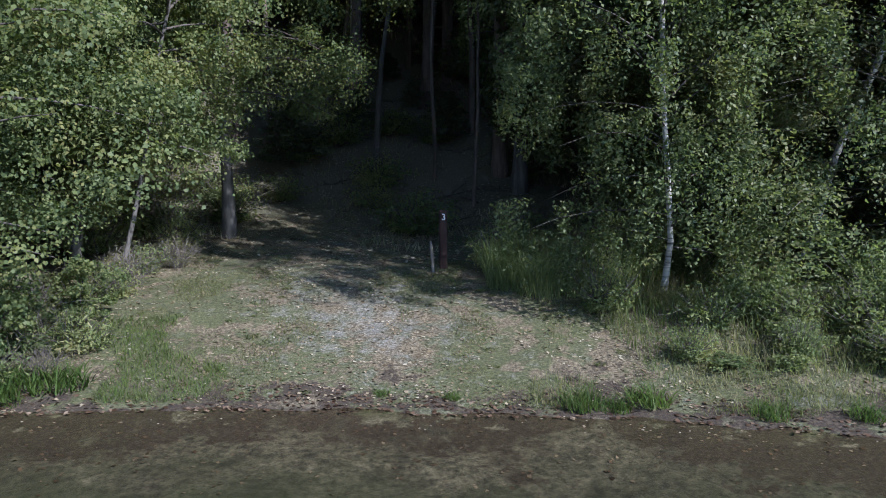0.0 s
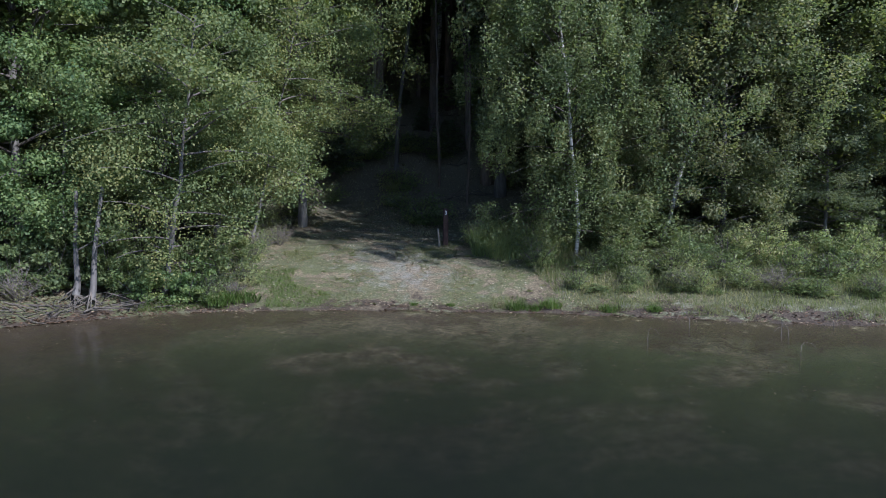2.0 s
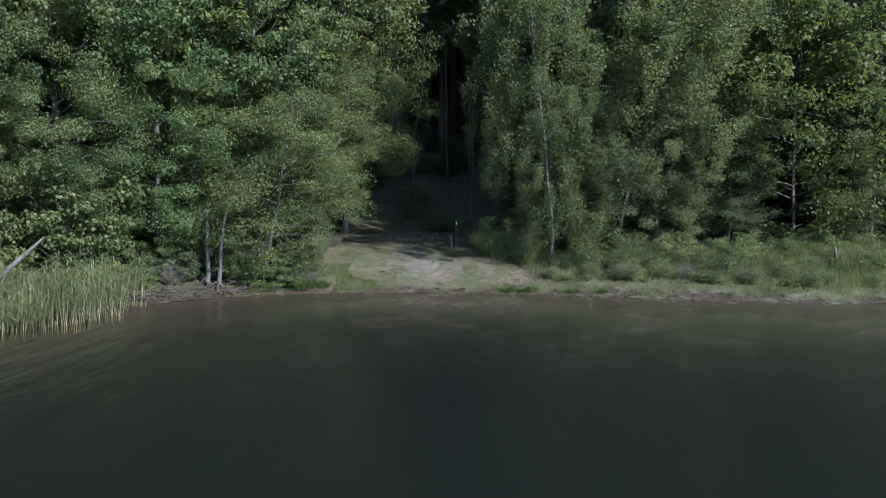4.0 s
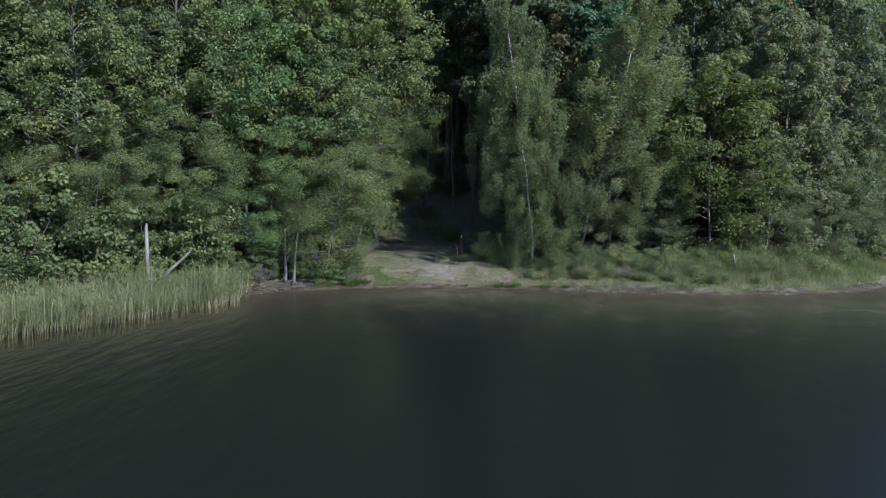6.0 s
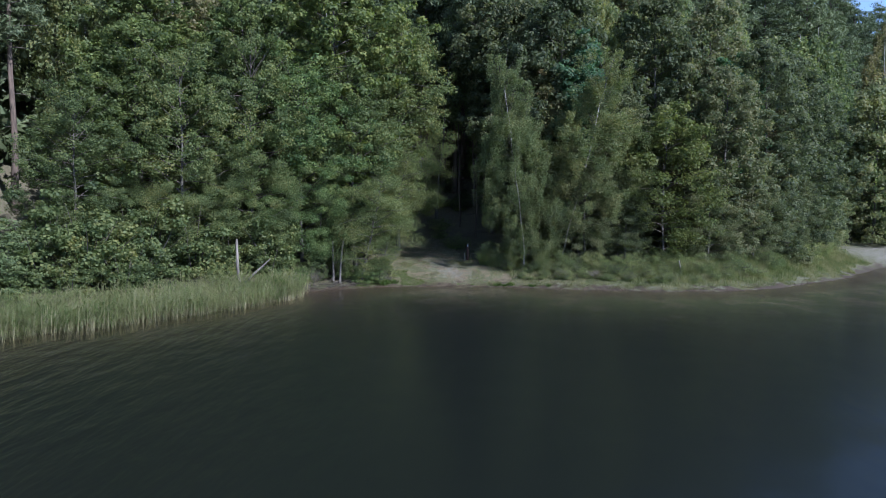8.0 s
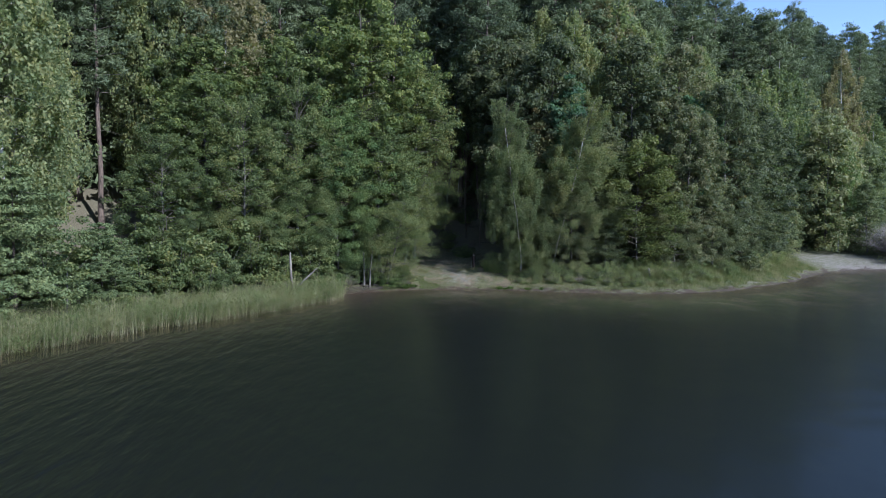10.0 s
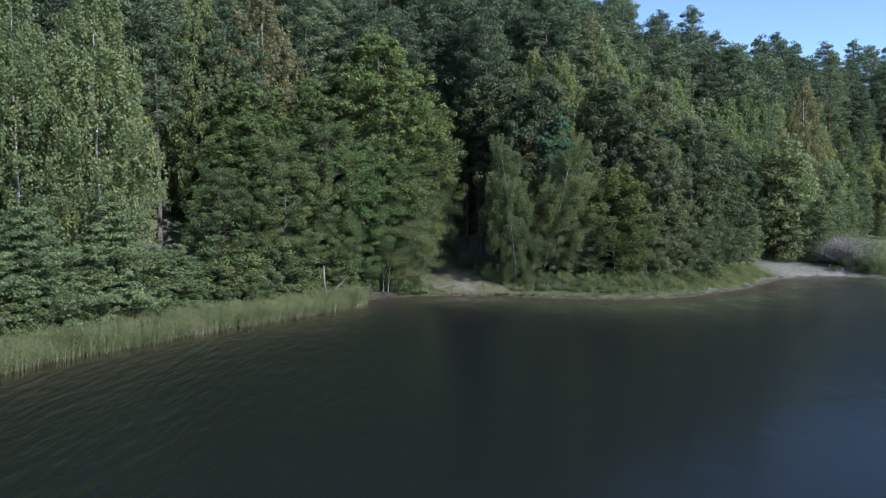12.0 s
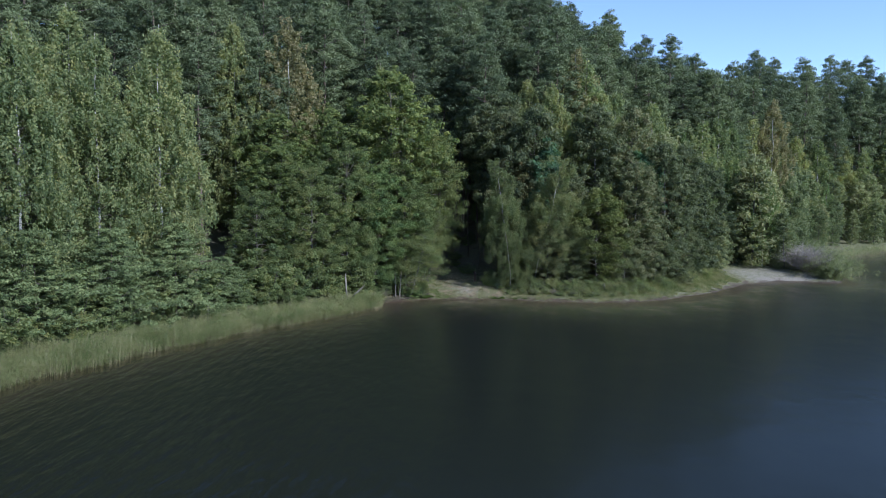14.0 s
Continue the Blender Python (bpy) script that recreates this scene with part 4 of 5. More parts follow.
grove(shrub(82, 1.8, 1.3, 5600, 0.085, 0.4, 20, spray=1.2), "bank_shrub", ALDER_BARK, WEED_LEAF, "dark leafy thicket on the east bank", "shrub", "thicket of the east bank",
      [(2.7, 11.2, 0, 0.75, 0.9), (4.2, 9.7, 1, 0.8, 1.1), (5.6, 9.2, 2, 0.9, 1.1), (7.2, 9.0, 3, 1.0, 1.1), (8.9, 8.8, 4, 1.0, 1.1), (10.6, 8.9, 5, 0.9, 1.1), (11.8, 9.3, 2.8, 1.0, 1.1), (13.0, 9.6, 0.5, 1.0, 1.1), (15.6, 9.6, 1.5, 1.0, 1.1),
       (3.6, 12.4, 2.2, 1.0, 1.0), (18.2, 11.0, 2.5, 1.1, 1.1), (22.0, 14.2, 3.5, 1.2, 1.1), (1.9, 12.6, 3.5, 0.6, 0.9), (25.4, 18.4, 0.9, 1.2, 1.1)])


rng = np.random.RandomState(48)
strewn = []
while len(strewn) < 34:
    x, y = rng.uniform(4.6, 20), rng.uniform(6, 14)
    if 1.3 < inland(np.array([(x, y)]))[0] < 4.6 and x > 2.8 + 0.3 * (9 - y):
        strewn.append((x, y, rng.uniform(0, 6.28), rng.uniform(0.55, 1.25), rng.uniform(0.8, 1.3)))
shaded = []
while len(shaded) < 20:
    x, y = rng.uniform(-7.5, 4), rng.uniform(16, 30)
    if line_distance(np.array([(x, y)]), TRACK)[0] > 1.2:
        shaded.append((x, y, rng.uniform(0, 6.28), rng.uniform(1.0, 1.6), 1.3))
grove(shrub(83, 1.05, 0.8, 1900, 0.085, 0.3, 26, twigs=3, spray=1.25), "weed_clump", TWIG_BARK, WEED_LEAF, "knee-high leafy weeds on the east bank", "weeds", "weeds of the east bank",
      [(2.2, 10.0, 0, 0.8, 1.0), (1.4, 11.6, 3.5, 0.9, 1.0), (0.9, 12.3, 4.5, 1.0, 1.0), (2.2, 11.0, 5.5, 1.1, 1.0), (-4.6, 9.0, 0.2, 0.9, 1.0), (-5.2, 8.1, 1.2, 0.9, 1.0), (-4.9, 10.8, 2.2, 0.8, 1.0), (-5.0, 12.2, 3.2, 0.8, 1.0),
       (-5.2, 14.2, 0.4, 1.0, 1.1), (-5.9, 15.6, 1.4, 1.2, 1.2), (-6.6, 14.0, 3.4, 1.2, 1.2), (-4.9, 16.9, 2.4, 1.2, 1.3), (-5.4, 18.3, 4.4, 1.3, 1.3), (-4.3, 19.4, 5.4, 1.1, 1.2), (1.9, 15.0, 3.3, 1.2, 1.1)]
      + along_shore((2.8, 7.4), (15.5, 6.6), 1.25, 1.3, 54, (0.6, 0.8), 0.25) + along_shore((2.8, 7.4), (16, 6.8), 1.2, 2.4, 55, (0.8, 1.05), 0.35) + shaded + strewn)


rng = np.random.RandomState(58)
brambles = []
while len(brambles) < 44:
    x, y = rng.uniform(2.4, 13), rng.uniform(6.5, 13)
    if 1.2 < inland(np.array([(x, y)]))[0] < 4.2 and x > 2.6 + 0.5 * max(0, 9 - y):
        brambles.append((x, y, rng.uniform(0, 6.28), rng.uniform(0.3, 0.95), rng.uniform(1.1, 2.1)))
grove(shrub(88, 1.0, 0.8, 1500, 0.08, 0.8, 18, spray=1.15, twigs=2), "bramble_bush", TWIG_BARK, WEED_LEAF, "low broad-leaved bramble bush on the bank", "shrub", "brambles of the east bank", brambles)
grove(shrub(89, 1.1, 0.75, 500, 0.06, 0.4, 30, twigs=6), "dry_weed", DRY_STALK, TAN_LEAF, "dry greyish weed stalks at the edge of the landing", "weeds", "dry weeds of the bank",
      [(-5.1, 8.9, 0.0, 0.8, 1.0), (-4.7, 8.45, 2.0, 0.55, 1.0), (-5.5, 9.6, 1.0, 1.0, 1.0), (-5.0, 11.4, 3.0, 0.9, 1.1), (-4.6, 12.6, 4.0, 0.8, 1.1), (5.2, 8.1, 5.0, 0.7, 1.0), (7.0, 7.8, 0.6, 0.8, 1.1), (8.8, 7.3, 1.6, 0.7, 1.1), (-8.6, 6.9, 2.6, 1.0, 1.2), (-9.4, 6.1, 3.6, 0.9, 1.2)])


# ---- reeds and grass ----
def blades(rng, base, height, width, lean, tilt=None, az=None):
    """Thin tapering bent blades, five corners each, as triangles."""
    n = len(base)
    az = rng.uniform(0, 6.283, n) if az is None else az
    d = np.column_stack([np.cos(az), np.sin(az), np.zeros(n)])
    side = np.column_stack([-np.sin(az), np.cos(az), np.zeros(n)])
    if tilt is not None:
        side = tilt
    h, w, l = height[:, None], width[:, None], lean[:, None]
    up = np.array([0, 0, 1.0])
    mid = base + up * h * 0.55 + d * l * 0.42
    tip = base + up * h * (1 - 0.25 * np.minimum(1, l / h)) + d * l
    v = np.stack([base - side * w * 0.5, base + side * w * 0.5, mid - side * w * 0.4, mid + side * w * 0.4, tip], 1).reshape(-1, 3)
    i = np.arange(n)[:, None] * 5
    f = np.concatenate([i + np.array([[0, 1, 3]]), i + np.array([[0, 3, 2]]), i + np.array([[2, 3, 4]])])
    return v, f


def scatter(rng, n, box, keep):
    """n places in a box (x0, x1, y0, y1) that keep() accepts."""
    got = []
    while sum(len(g) for g in got) < n:
        p = np.column_stack([rng.uniform(box[0], box[1], n * 2), rng.uniform(box[2], box[3], n * 2)])
        got.append(p[keep(p)])
    return np.concatenate(got)[:n]


def reed_bed(name, n, box, keep, label, seed, tall=1.28):
    """Thin straw-coloured stems leaning together in drifts, each with drooping leaves."""
    rng = np.random.RandomState(seed)
    p = scatter(rng, n, box, keep)
    x, y = p[:, 0], p[:, 1]
    drift = 0.84 + 0.3 * waves(x, y, 0.3, seed) + 0.32 * waves(x, y, 0.9, seed + 1)
    base = np.column_stack([p, np.clip(heights(p), -0.6, 0.6)])
    h = np.clip(tall * drift * rng.uniform(0.55, 1.25, n), 0.35, 2.2) - base[:, 2] * 0.5
    az = 2.6 * waves(x, y, 0.35, seed + 2) + rng.normal(0, 0.8, n)
    out = (np.abs(rng.normal(0, 0.24, n)) + 0.35 * np.clip(waves(x, y, 0.5, seed + 3), 0, 1)) * h
    side = np.column_stack([-np.sin(az), np.cos(az), np.zeros(n)])
    v1, f1 = blades(rng, base, h, rng.uniform(0.007, 0.013, n), out, side, az)
    k = 6
    u = rng.uniform(0.42, 0.98, n * k)
    hk, az2 = np.repeat(h, k), rng.uniform(0, 6.283, n * k) * 0.5 + np.repeat(az, k)
    b2 = np.repeat(base, k, 0) + np.column_stack([np.cos(np.repeat(az, k)) * np.repeat(out, k) * u ** 1.6, np.sin(np.repeat(az, k)) * np.repeat(out, k) * u ** 1.6, u * hk * 0.96])
    side2 = np.column_stack([-np.sin(az2), np.cos(az2), np.zeros(n * k)])
    v2, f2 = blades(rng, b2, rng.uniform(-0.16, 0.24, n * k), rng.uniform(0.012, 0.028, n * k), rng.uniform(0.15, 0.5, n * k), side2, az2)
    me = mesh_of(name, np.concatenate([v1, v2]), np.concatenate([f1, f2 + len(v1)]), [REED_STEM, REED_LEAF], index=np.r_[np.zeros(len(f1)), np.ones(len(f2))])
    return tagged(new(name, me), label, "reeds", kind="stuff")


def west_reeds(p):
    s = inland(p)
    front = np.interp(p[:, 1], [-60, -30, -10, 0, 2.5, 4.5], [3.4, 3.2, 3.0, 2.6, 1.8, 0.3])
    return (s < 1.0) & (s > -front + 0.5 * waves(p[:, 0], p[:, 1], 0.3, 8)) & (p[:, 1] < 5.0) & (p[:, 0] < -5)


reed_bed("reed_bed", 27000, (-45, -6, -55, 5), west_reeds, "belt of green reeds with straw-coloured stems in the shallows", 61)


def grass_patch(name, n, box, keep, label, seed, tall, mat, wide=0.008, lean=0.5, rise=None):
    rng = np.random.RandomState(seed)
    p = scatter(rng, n, box, keep)
    h = tall * rng.uniform(0.5, 1.3, n) * (0.8 + 0.4 * waves(p[:, 0], p[:, 1], 0.5, seed))
    if rise:
        h = h * np.interp(inland(p), *rise) * np.interp(p[:, 0], [3, 8, 12], [0.45, 0.6, 1.0])
    v, f = blades(rng, np.column_stack([p, heights(p) - 0.01]), h, wide * rng.uniform(0.7, 1.4, n), h * lean * rng.uniform(0.2, 1.2, n))
    return tagged(new(name, mesh_of(name, v, f, [mat])), label, "grass", kind="stuff")


def east_bank(p):
    s = inland(p)
    return (s > 0.6 + 0.5 * waves(p[:, 0], p[:, 1], 0.3, 4)) & (s < 5.5) & (np.hypot((p[:, 0] - 34.0) / 7.5, (p[:, 1] - 25.5) / 6.0) > 1) & (p[:, 0] > 2.3 + 0.25 * (9 - p[:, 1]))


grass_patch("tall_grass", 72000, (2, 34, 4, 32), east_bank, "tall uneven grass along the east bank", 71, 0.5, GRASS_BLADE, 0.008, 0.9, ((0.5, 1.2, 2.5, 5.0), (0.45, 1.0, 1.7, 1.8)))


def clearing(p):
    s = inland(p)
    d = line_distance(p, TRACK)
    return (s > 0.15) & (s < 5.5) & (p[:, 0] > -6.5) & (p[:, 0] < 6) & (d > 0.5 + 0.9 * waves(p[:, 0], p[:, 1], 0.4, 6)) & (waves(p[:, 0], p[:, 1], 0.6, 12) > 0.08)


grass_patch("short_grass", 52000, (-7, 6, 7, 14), clearing, "thin short yellowish grass on the landing", 72, 0.05, GRASS_BLADE, 0.006, 1.6)


def sedge_bed(p):
    return (np.hypot((p[:, 0] - 2.0) / 1.7, (p[:, 1] - 11.4) / 0.9) < 1 + 0.5 * waves(p[:, 0], p[:, 1], 0.7, 9)) & (p[:, 0] > 0.7)


grass_patch("tall_sedge", 3000, (0.4, 4.5, 10, 13), sedge_bed, "tall dark green sedge at the edge of the thicket", 79, 0.8, WEED_LEAF, 0.013, 0.8)


def slope(p):
    return (inland(p) > 6) & (line_distance(p, TRACK) > 0.8) & (waves(p[:, 0], p[:, 1], 0.25, 41) > 0.05)


grass_patch("dry_grass", 6000, (-9, 6, 14, 32), slope, "dry brownish grass on the shaded slope", 82, 0.28, REED_STEM, 0.01, 1.2)


def left_verge(p):
    s = inland(p)
    return (s > 0.1) & (s < 2.2) & (p[:, 0] > -6.4) & (p[:, 0] < -2.9 - 0.25 * (p[:, 1] - 8) + 1.6 * waves(p[:, 0], p[:, 1], 0.6, 23)) & (waves(p[:, 0], p[:, 1], 0.5, 21) > -0.1)


grass_patch("verge_grass", 6500, (-7, -2.5, 7, 11), left_verge, "green knee-high grass at the edge of the landing", 73, 0.13, FRESH_GRASS, 0.006, 1.6)


def water_edge(p):
    s = inland(p)
    return (s > 0.1) & (s < 0.75) & (p[:, 0] > 1.0) & (waves(p[:, 0], p[:, 1], 0.5, 31) > -0.05)


grass_patch("shore_grass", 8000, (1, 26, 4, 16), water_edge, "patchy sedge along the water's edge", 74, 0.18, GRASS_BLADE, 0.006, 1.3)


def tuft(seed, n, tall, mat, where, label):
    rng = np.random.RandomState(seed)
    r = np.sqrt(rng.uniform(0, 1, n)) * 0.16
    a = rng.uniform(0, 6.283, n)
    base = np.column_stack([r * np.cos(a), r * np.sin(a), np.full(n, -0.03)])
    h = tall * rng.uniform(0.5, 1.15, n)
    v, f = blades(rng, base, h, np.full(n, 0.009), h * rng.uniform(0.3, 1.1, n))
    ob = tagged(new("grass_tuft", mesh_of("grass_tuft", v, f, [mat])), label, "grass", "grass tufts at the water's edge")
    ob.matrix_basis = where
    return ob


first = tuft(91, 170, 0.25, FRESH_GRASS, stand(1.5, 7.8, 0, 1.0, 1.3), "bright green grass tuft at the water's edge")
for x, y, turn, scale in ((2.25, 7.85, 1.0, 0.95), (1.85, 7.75, 2.0, 0.7), (3.4, 7.45, 3.0, 0.8), (4.3, 7.25, 4.0, 0.7), (-4.4, 8.3, 5.0, 1.3), (-4.9, 8.1, 0.5, 1.5), (0.1, 8.05, 0.9, 0.4), (-0.7, 8.2, 1.9, 0.35)):
    copy_thing(first, stand(x, y, turn, scale, 1.2))


# small uneven tufts strewn over the landing and its rim
rng = np.random.RandomState(52)
tufts = []
while len(tufts) < 60:
    x, y = rng.uniform(-5.2, 7.5), rng.uniform(6.4, 11.5)
    s = inland(np.array([(x, y)]))[0]
    if 0.25 < s < 3.6 and line_distance(np.array([(x, y)]), TRACK)[0] > 0.7:
        tufts.append((x, y, rng.uniform(0, 6.28), rng.uniform(0.22, 0.6)))
low = tuft(92, 90, 0.22, GRASS_BLADE, stand(*tufts[0], 1.5), "low yellowish grass tuft on the landing")
for x, y, turn, scale in tufts[1:]:
    copy_thing(low, stand(x, y, turn, scale, 1.5))


# ---- fallen leaves ----
def fallen(name, n, box, keep, size, label, seed, lift=0.006, level=None, mat=None, bed=False):
    rng = np.random.RandomState(seed)
    p = scatter(rng, n, box, keep)
    z = np.maximum(heights(p), -9 if bed else 0) + lift if level is None else np.full(n, level)
    normal = unit(rng.normal(0, 0.22 if level is None else 0.01, (n, 3)) + np.array([0, 0, 1.0]))
    v, f = leaf_quads(np.column_stack([p, z]), normal, rng.normal(0, 1, (n, 3)), size * rng.uniform(0.6, 1.4, n), 0.85, 0.1 if level is None else 0.0)
    tagged(new(name, mesh_of(name, v, f, [mat or LITTER_LEAF])), label, "leaves", kind="stuff")


fallen("fallen_leaves", 9000, (-9, 6, 13, 30), lambda p: inland(p) > 5, 0.07, "brown leaf litter on the shaded forest floor", 80)
fallen("fallen_leaves", 15000, (-7, 5, 7.6, 18), lambda p: (inland(p) > 0.05) & (waves(p[:, 0], p[:, 1], 0.5, 14) > -0.35), 0.04, "pale and brown fallen leaves on the landing", 75)
WET_LEAF = leaf_material("sodden_leaf", [(0.018, 0.011, 0.007), (0.06, 0.036, 0.022), (0.13, 0.09, 0.06), (0.26, 0.21, 0.15)], thin=0.05, patch=3.0)
fallen("fallen_leaves", 3800, (-8, 26, 4.5, 16), lambda p: (inland(p) > -0.12) & (inland(p) < 0.45) & (waves(p[:, 0], p[:, 1], 0.8, 15) > -0.3), 0.05, "dark sodden leaves along the water's edge", 77, mat=WET_LEAF)
fallen("fallen_leaves", 4200, (-11.5, -5, 3, 9.5), lambda p: (inland(p) > -0.1) & (inland(p) < 1.8), 0.055, "brown leaf litter among roots and driftwood", 78, mat=WET_LEAF)
def on_bed(p):
    s = inland(p)
    return (s < -0.15) & (s > -5.5) & (waves(p[:, 0], p[:, 1], 0.45, 17) > -0.2)


fallen("sunken_leaves", 2000, (-7, 9, 1.5, 8.2), on_bed, 0.038, "dark and pale sunken leaves on the lake bed", 81, mat=WET_LEAF, bed=True)
fallen("floating_leaves", 170, (-9, 8, 5, 8.5), lambda p: (inland(p) < -0.02) & (inland(p) > -0.6), 0.028, "fallen leaves floating at the water's edge", 76, level=0.006)


# ---- single things ----
def bent(points, radii, sides=7, tubes=None):
    t = tubes or Tubes()
    t.add(np.asarray(points, float), radii, sides)
    return t


def child(name, mesh, parent, label=""):
    ob = new(name, mesh)
    ob.parent = parent
    return tagged(ob, label) if label else ob


def dead_snag():
    """Two bleached dead stems rising from one foot behind the reeds."""
    root = new("dead_tree")
    z0 = ground_at(-11.5, 2.5)
    root.location = (-11.5, 2.5, z0)
    child("trunk", bent([(0, 0, -0.3), (0.02, 0.05, 0.6), (-0.08, 0.12, 1.4), (-0.16, 0.28, 2.65), (-0.15, 0.3, 2.8)], [0.11, 0.085, 0.075, 0.065, 0.03]).mesh("trunk", DEAD_WOOD), root)
    child("leaning_stem", bent([(-0.06, 0.0, 0.25), (0.28, 0.04, 0.66), (0.74, 0.06, 1.12), (1.12, 0.1, 1.46), (1.5, 0.2, 1.84)], [0.085, 0.07, 0.06, 0.05, 0.02]).mesh("leaning_stem", DEAD_WOOD), root)
    child("broken_stub", bent([(-0.1, -0.05, -0.1), (-0.25, -0.05, 0.5), (-0.3, 0, 0.85)], [0.05, 0.035, 0.01]).mesh("broken_stub", DEAD_WOOD), root)
    tagged(root, "bleached dead tree with a leaning stem behind reeds", "dead tree")


dead_snag()


def rooted_alder(x, y, top, seed, label):
    """A slim grey stem on arched bare roots at the water's edge."""
    rng = np.random.RandomState(seed)
    root = new("rooted_alder")
    root.location = (x, y, ground_at(x, y))
    line = np.array([(0, 0, 0.12), (0.02, 0.05, 0.4), (top[0] * 0.3, top[1] * 0.3, top[2] * 0.45), top], float)
    child("trunk", bent(line, [0.085, 0.066, 0.052, 0.038], 8).mesh("trunk", GREY_BARK), root)
    for i in range(11):
        a = i * 0.57 + rng.uniform(-0.3, 0.3)
        r = rng.uniform(0.12, 0.5)
        d = np.array([math.cos(a), math.sin(a), 0])
        child("root", bent([d * 0.03 + np.array([0, 0, rng.uniform(0.1, 0.3)]), d * r * 0.45 + np.array([rng.uniform(-0.06, 0.06), 0, rng.uniform(0.05, 0.16)]), d * r * 0.85 + np.array([0, 0, 0.02]), d * r * 1.1 + np.array([0, 0, -0.15])], [0.024, 0.016, 0.01, 0.005], 5).mesh("root", DRIFT_WOOD), root)
    child("side_branch", bent([line[2], line[2] + np.array([0.3, -0.05, 0.15]), line[2] + np.array([0.65, -0.1, 0.42])], [0.02, 0.014, 0.006], 5).mesh("side_branch", GREY_BARK), root)
    tagged(root, label, "tree", "alder stems on bare roots")


rooted_alder(-7.62, 7.3, (-0.03, 0.2, 2.3), 1, "slim grey alder stem standing on bare roots")
rooted_alder(-7.25, 7.2, (0.2, 0.25, 2.6), 2, "slim grey broken alder stem with arched roots")


def driftwood(x, y, length, turn, tilt, thick, seed):
    rng = np.random.RandomState(seed)
    ts = np.linspace(-0.5, 0.5, 5)
    pts = np.column_stack([ts * length, rng.normal(0, 0.05 * length, 5), ts * tilt + np.abs(rng.normal(0, 0.02, 5))])
    ob = new("driftwood", bent(pts, thick * np.array([1, 0.95, 0.85, 0.6, 0.3]), 6).mesh("driftwood", DRIFT_WOOD))
    ob.matrix_basis = Matrix.Translation((x, y, max(0.0, ground_at(x, y)) + thick)) @ Matrix.Rotation(turn, 4, "Z")
    tagged(ob, "bleached driftwood branch on the muddy bank", "driftwood", "driftwood on the bank")


rng = np.random.RandomState(97)
for i in range(46):
    x = rng.uniform(-9.6, -6.4)
    y = np.interp(x, [-10.0, -8.8, -7.2, -6.0], [3.9, 5.3, 6.7, 7.4]) + rng.uniform(0.15, 1.0)
    driftwood(x, y, rng.uniform(0.6, 1.7), rng.uniform(-1.6, 1.6), rng.uniform(0.1, 0.6) * rng.choice([-1, 1]), rng.uniform(0.006, 0.015), 600 + i)


def fallen_branch(x, y, length, turn, thick, seed):
    """A dead branch with a few side twigs lying on the forest floor."""
    rng = np.random.RandomState(seed)
    ts = np.linspace(0, 1, 6)
    z0 = ground_at(x, y)
    d = np.array([math.cos(turn), math.sin(turn)])
    base = np.column_stack([d[0] * ts * length, d[1] * ts * length, np.zeros(6)])
    base[:, :2] += np.cumsum(rng.normal(0, 0.03 * length, (6, 2)), 0)
    base[:, 2] = [ground_at(x + q[0], y + q[1]) - z0 + thick + 0.12 * length * (t * (1 - t)) * rng.uniform(0.2, 2) for q, t in zip(base, ts)]
    t = bent(base, np.linspace(thick, thick * 0.3, 6), 6)
    for k in (1, 2, 3, 4):
        side = np.array([-d[1], d[0]]) * rng.choice([-1, 1])
        e = base[k] + np.r_[(side * 0.7 + d * 0.6) * length * rng.uniform(0.12, 0.3), length * rng.uniform(0.05, 0.25)]
        bent([base[k], (base[k] + e) / 2 + np.array([0, 0, 0.03]), e], [thick * 0.5, thick * 0.35, thick * 0.12], 5, t)
    ob = new("fallen_branch", t.mesh("fallen_branch", DRIFT_WOOD))
    ob.location = (x, y, z0)
    tagged(ob, "dead bleached branch lying on the forest floor", "branch", "fallen branches in the wood")


rng = np.random.RandomState(96)
for i in range(44):
    y = rng.uniform(16.5, 29)
    fallen_branch(rng.uniform(-0.27, 0.13) * y, y, rng.uniform(0.6, 2.2), rng.uniform(-0.7, 3.8), rng.uniform(0.01, 0.03), 400 + i)

rng = np.random.RandomState(95)
for i in range(90):
    x = rng.uniform(-10.0, -6.0)
    y = np.interp(x, [-10.0, -8.8, -7.2, -6.0], [3.9, 5.3, 6.7, 7.4]) + rng.uniform(0.0, 0.9)
    driftwood(x, y, rng.uniform(0.3, 1.2), rng.uniform(-1.3, 1.5), rng.uniform(-0.15, 0.4), rng.uniform(0.006, 0.02), 200 + i)


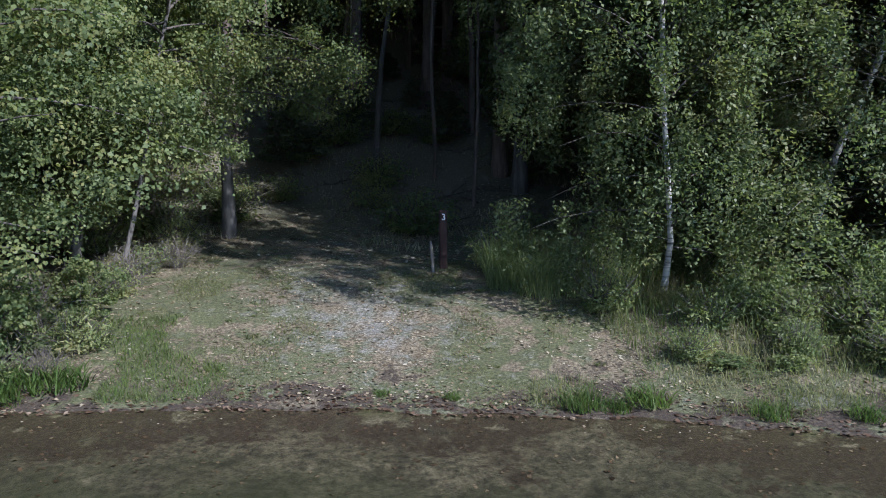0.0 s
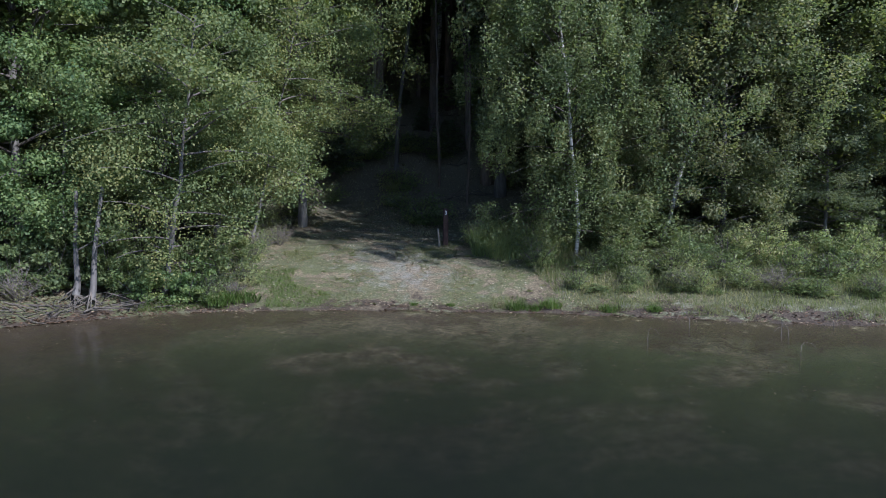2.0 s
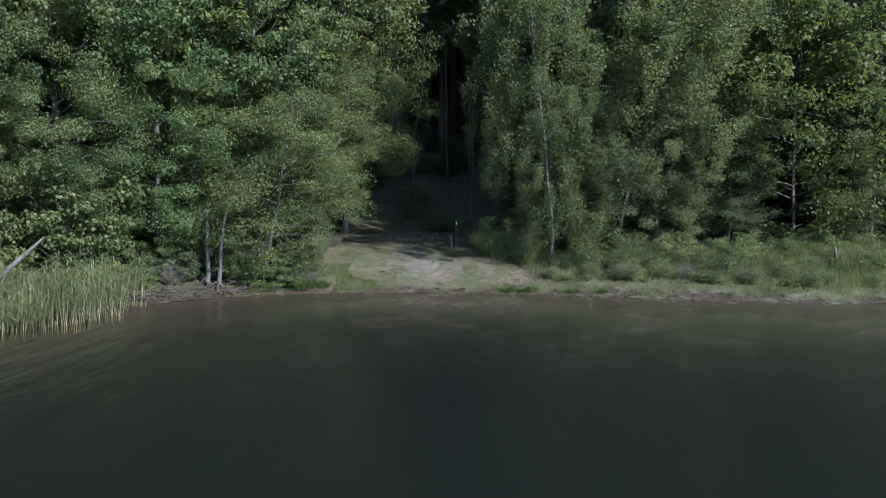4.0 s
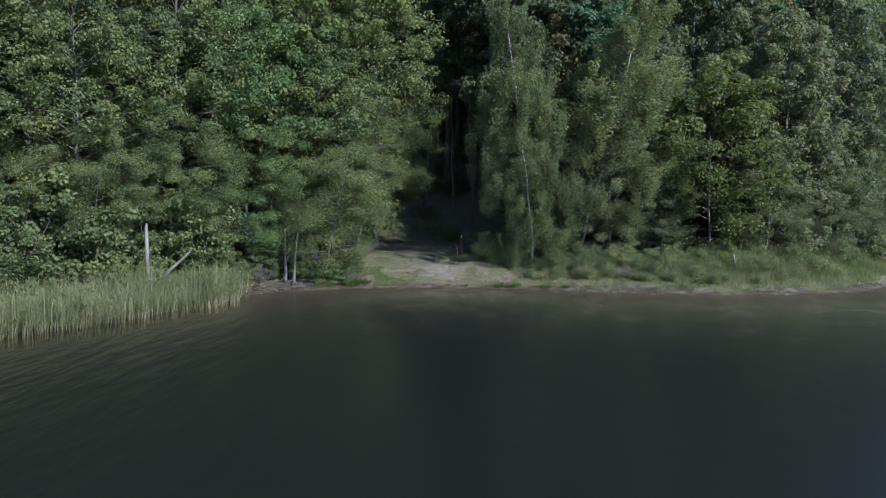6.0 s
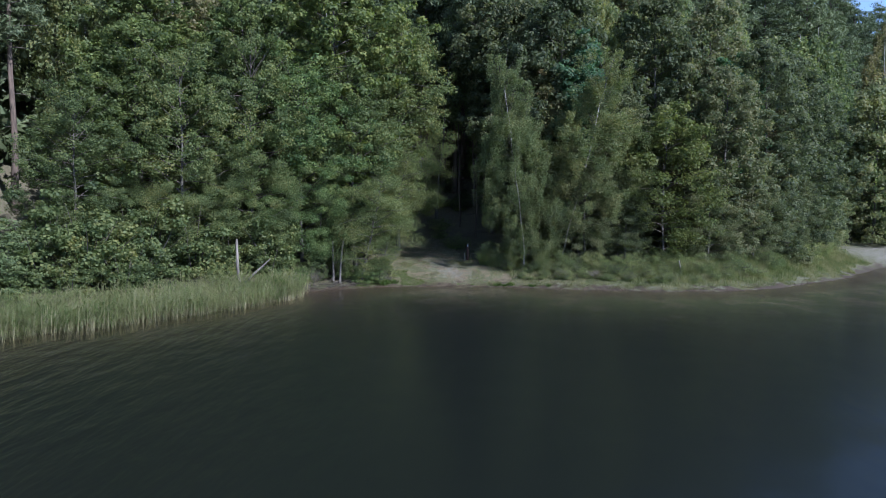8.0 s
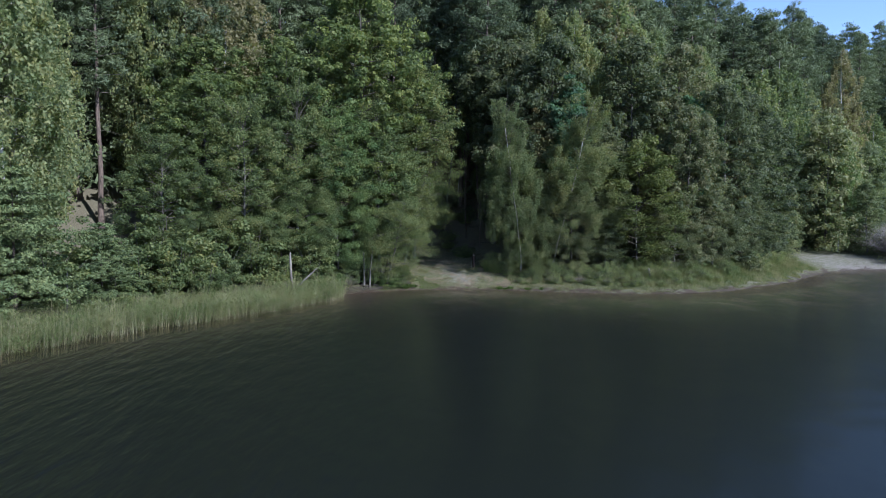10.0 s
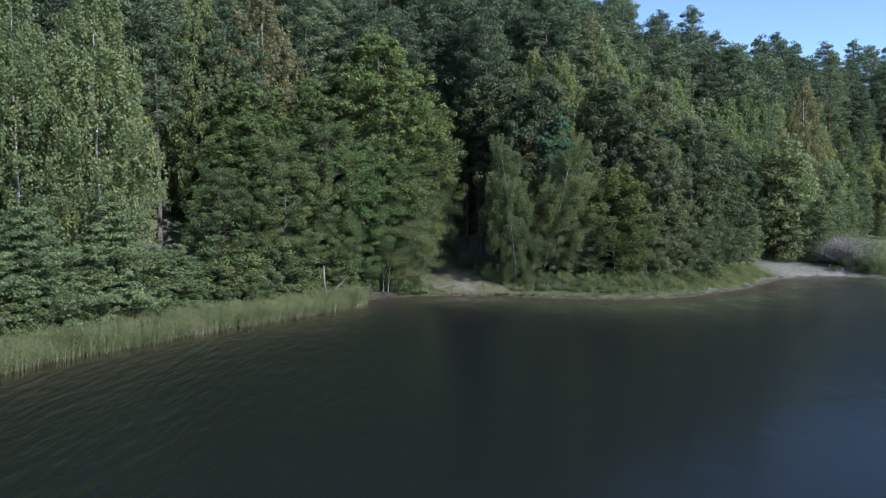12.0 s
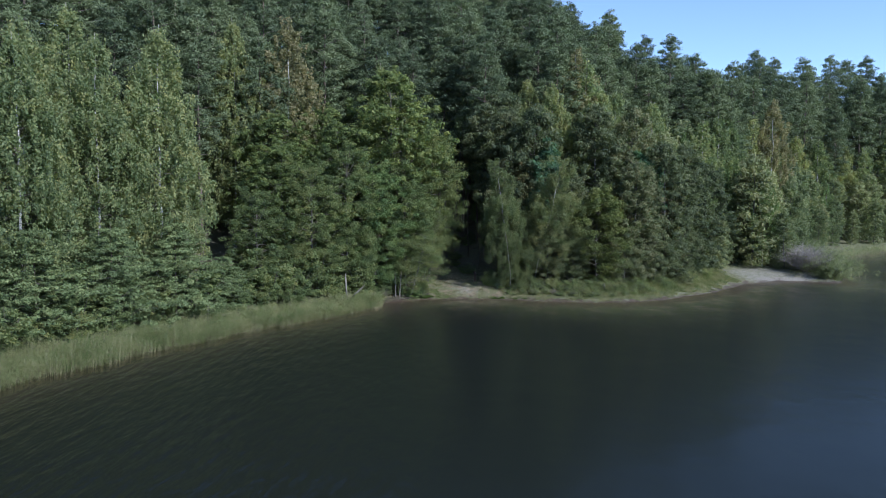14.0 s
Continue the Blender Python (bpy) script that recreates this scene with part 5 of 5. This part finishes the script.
def number_post():
    """A stained square post with a bevelled head and a painted number, at the track's side."""
    root = new("number_post")
    root.matrix_basis = Matrix.Translation((0.0, 12.5, ground_at(0.0, 12.5))) @ Matrix.Rotation(0.15, 4, "Z")
    bm = bmesh.new()
    bmesh.ops.create_cube(bm, size=1.0, matrix=Matrix.Translation((0, 0, 0.42)) @ Matrix.Diagonal((0.13, 0.13, 1.14, 1)))
    bmesh.ops.bevel(bm, geom=bm.edges[:], offset=0.014, segments=2, affect="EDGES")
    me = bpy.data.meshes.new("post")
    bm.to_mesh(me)
    bm.free()
    me.materials.append(POST_PAINT)
    child("post", me, root)
    curve = bpy.data.curves.new("number", "FONT")
    curve.body, curve.size, curve.extrude, curve.align_x, curve.offset = "3", 0.15, 0.001, "CENTER", 0.003
    curve.materials.append(WHITE_PAINT)
    num = child("number", curve, root, "white painted number")
    num.matrix_basis = Matrix.Translation((0, -0.068, 0.82)) @ Matrix.Rotation(radians(90), 4, "X")
    tagged(root, "dark red-brown wooden post with a white number beside the track", "post")


number_post()


def bare_stem(x, y, tall, thick, lean, seed):
    """A slender stem with a few dead side branches, left crownless where it passes out of the camera's view."""
    rng = np.random.RandomState(seed)
    line = trunk_line(rng, tall, lean, 0.12, 9)
    root = new("bare_pine")
    root.location = (x, y, ground_at(x, y))
    child("trunk", bent(line, np.linspace(thick, thick * 0.5, 9), 8).mesh("trunk", PINE_BARK), root)
    t = Tubes()
    for _ in range(10):
        c, a, L = on_line(line, rng.uniform(1.2, tall * 0.9)), rng.uniform(0, 6.28), rng.uniform(0.3, 1.3)
        e = c + np.array([math.cos(a) * L, math.sin(a) * L, -0.25 * L])
        bent([c, (c + e) / 2 + np.array([0, 0, 0.06]), e], [0.014, 0.01, 0.004], 5, t)
    tagged(child("dead_branches", t.mesh("dead_branches", DRIFT_WOOD), root), kind="stuff")
    tagged(root, "slender bare pine stem in the shaded wood", "tree", "bare pine stems in the wood")


for i, (x, y, tall, thick) in enumerate(((0.9, 23.0, 10, 0.11), (2.0, 26.0, 11, 0.13), (-0.25, 20.6, 8, 0.06), (0.75, 18.2, 7, 0.05), (-3.6, 27.0, 11, 0.12), (-5.2, 22.5, 9, 0.08), (-1.3, 28.5, 11, 0.12), (2.9, 21.2, 9, 0.1), (3.2, 27.5, 11, 0.12))):
    bare_stem(x, y, tall, thick, (0.3 * math.sin(i * 2.1), 0.2 * math.cos(i * 1.7)), 500 + i)


def stake(x, y, tip, thick, label, mat, name="stake"):
    ob = new(name, bent([(0, 0, -0.15), (tip[0] * 0.5, tip[1] * 0.5, tip[2] * 0.5), tip, (tip[0], tip[1], tip[2] + 0.01)], [thick, thick, thick * 0.9, 0.004], 7).mesh("stake", mat))
    ob.location = (x, y, ground_at(x, y))
    tagged(ob, label, name.replace("_", " "))


stake(-0.16, 12.3, (-0.05, 0, 0.5), 0.03, "short pale leaning stake beside the number post", DEAD_WOOD)
stake(11.9, 8.1, (-0.14, 0, 0.72), 0.05, "short bleached stump leaning in the bank grass", DEAD_WOOD)
stake(-20.6, -6.4, (0.05, 0.05, 2.3), 0.035, "thin bare dead stem rising from the reeds", DEAD_WOOD)


stake(-8.6, 8.6, (0.1, 0.2, 3.4), 0.04, "slender grey alder sapling behind the bank", GREY_BARK, "alder_sapling")


def drowned_stalk(x, y, turn, high, seed):
    rng = np.random.RandomState(seed)
    t = bent([(0, 0, -0.3), (0.02, 0, high * 0.6), (0.08, 0.02, high), (0.2, 0.02, high * 0.8), (0.26, 0, high * 0.35)], [0.005, 0.005, 0.004, 0.004, 0.002], 5)
    ob = new("dead_stalk", t.mesh("dead_stalk", DEAD_WOOD))
    ob.matrix_basis = Matrix.Translation((x, y, 0)) @ Matrix.Rotation(turn, 4, "Z")
    tagged(ob, "bent dead stalk standing in the shallow water", "stalk", "dead stalks in the shallows")


for i, (x, y, turn, high) in enumerate(((3.4, 4.6, 0.4, 0.3), (4.5, 5.7, 2.6, 0.5), (5.9, 5.1, 1.0, 0.42), (5.95, 4.9, 3.0, 0.3), (5.5, 3.6, 0.0, 0.25), (7.4, 6.05, 2.9, 0.5), (7.1, 5.6, 2.0, 0.35), (8.4, 5.7, 0.5, 0.35))):
    drowned_stalk(x, y, turn, high * 0.62, 300 + i)

# bushes of the far point and the beach
grove(shrub(84, 2.7, 2.4, 9500, 0.1, 0.35, 26, True, 1.2), "willow_bush", TWIG_BARK, PALE_WILLOW_LEAF, "rounded pale green willow bush on the point", "shrub", "willow bushes", [(41.2, 22.6, 0, 1.35, 1.2), (41.4, 26.0, 2.0, 1.3, 1.1), (44.2, 34.6, 4.0, 1.2, 1.2), (40.5, 27.5, 4.0, 1.1, 1.0)])
grove(shrub(85, 3.2, 2.6, 2500, 0.07, 0.3, 40, False, 1.0, 60), "bare_bush", GREY_TWIG, TAN_LEAF, "leafless grey-lilac bush beside the beach", "shrub", "", [(39.2, 24.6, 0, 1.1, 1.35)])
grove(shrub(86, 1.5, 1.7, 3600, 0.13, 0.5, 18), "low_bush", TWIG_BARK, DARK_ALDER_LEAF, "low dark green bush above the sandy rim", "shrub", "", [(21.2, 13.4, 0, 1.0, 1.0)])


def east_reeds(p):
    s = inland(p)
    return (s < 0.5) & (s > -3.5)


reed_bed("reed_bed", 3400, (43, 100, 24, 95), east_reeds, "far belt of pale reeds along the east shore", 62, 2.0)
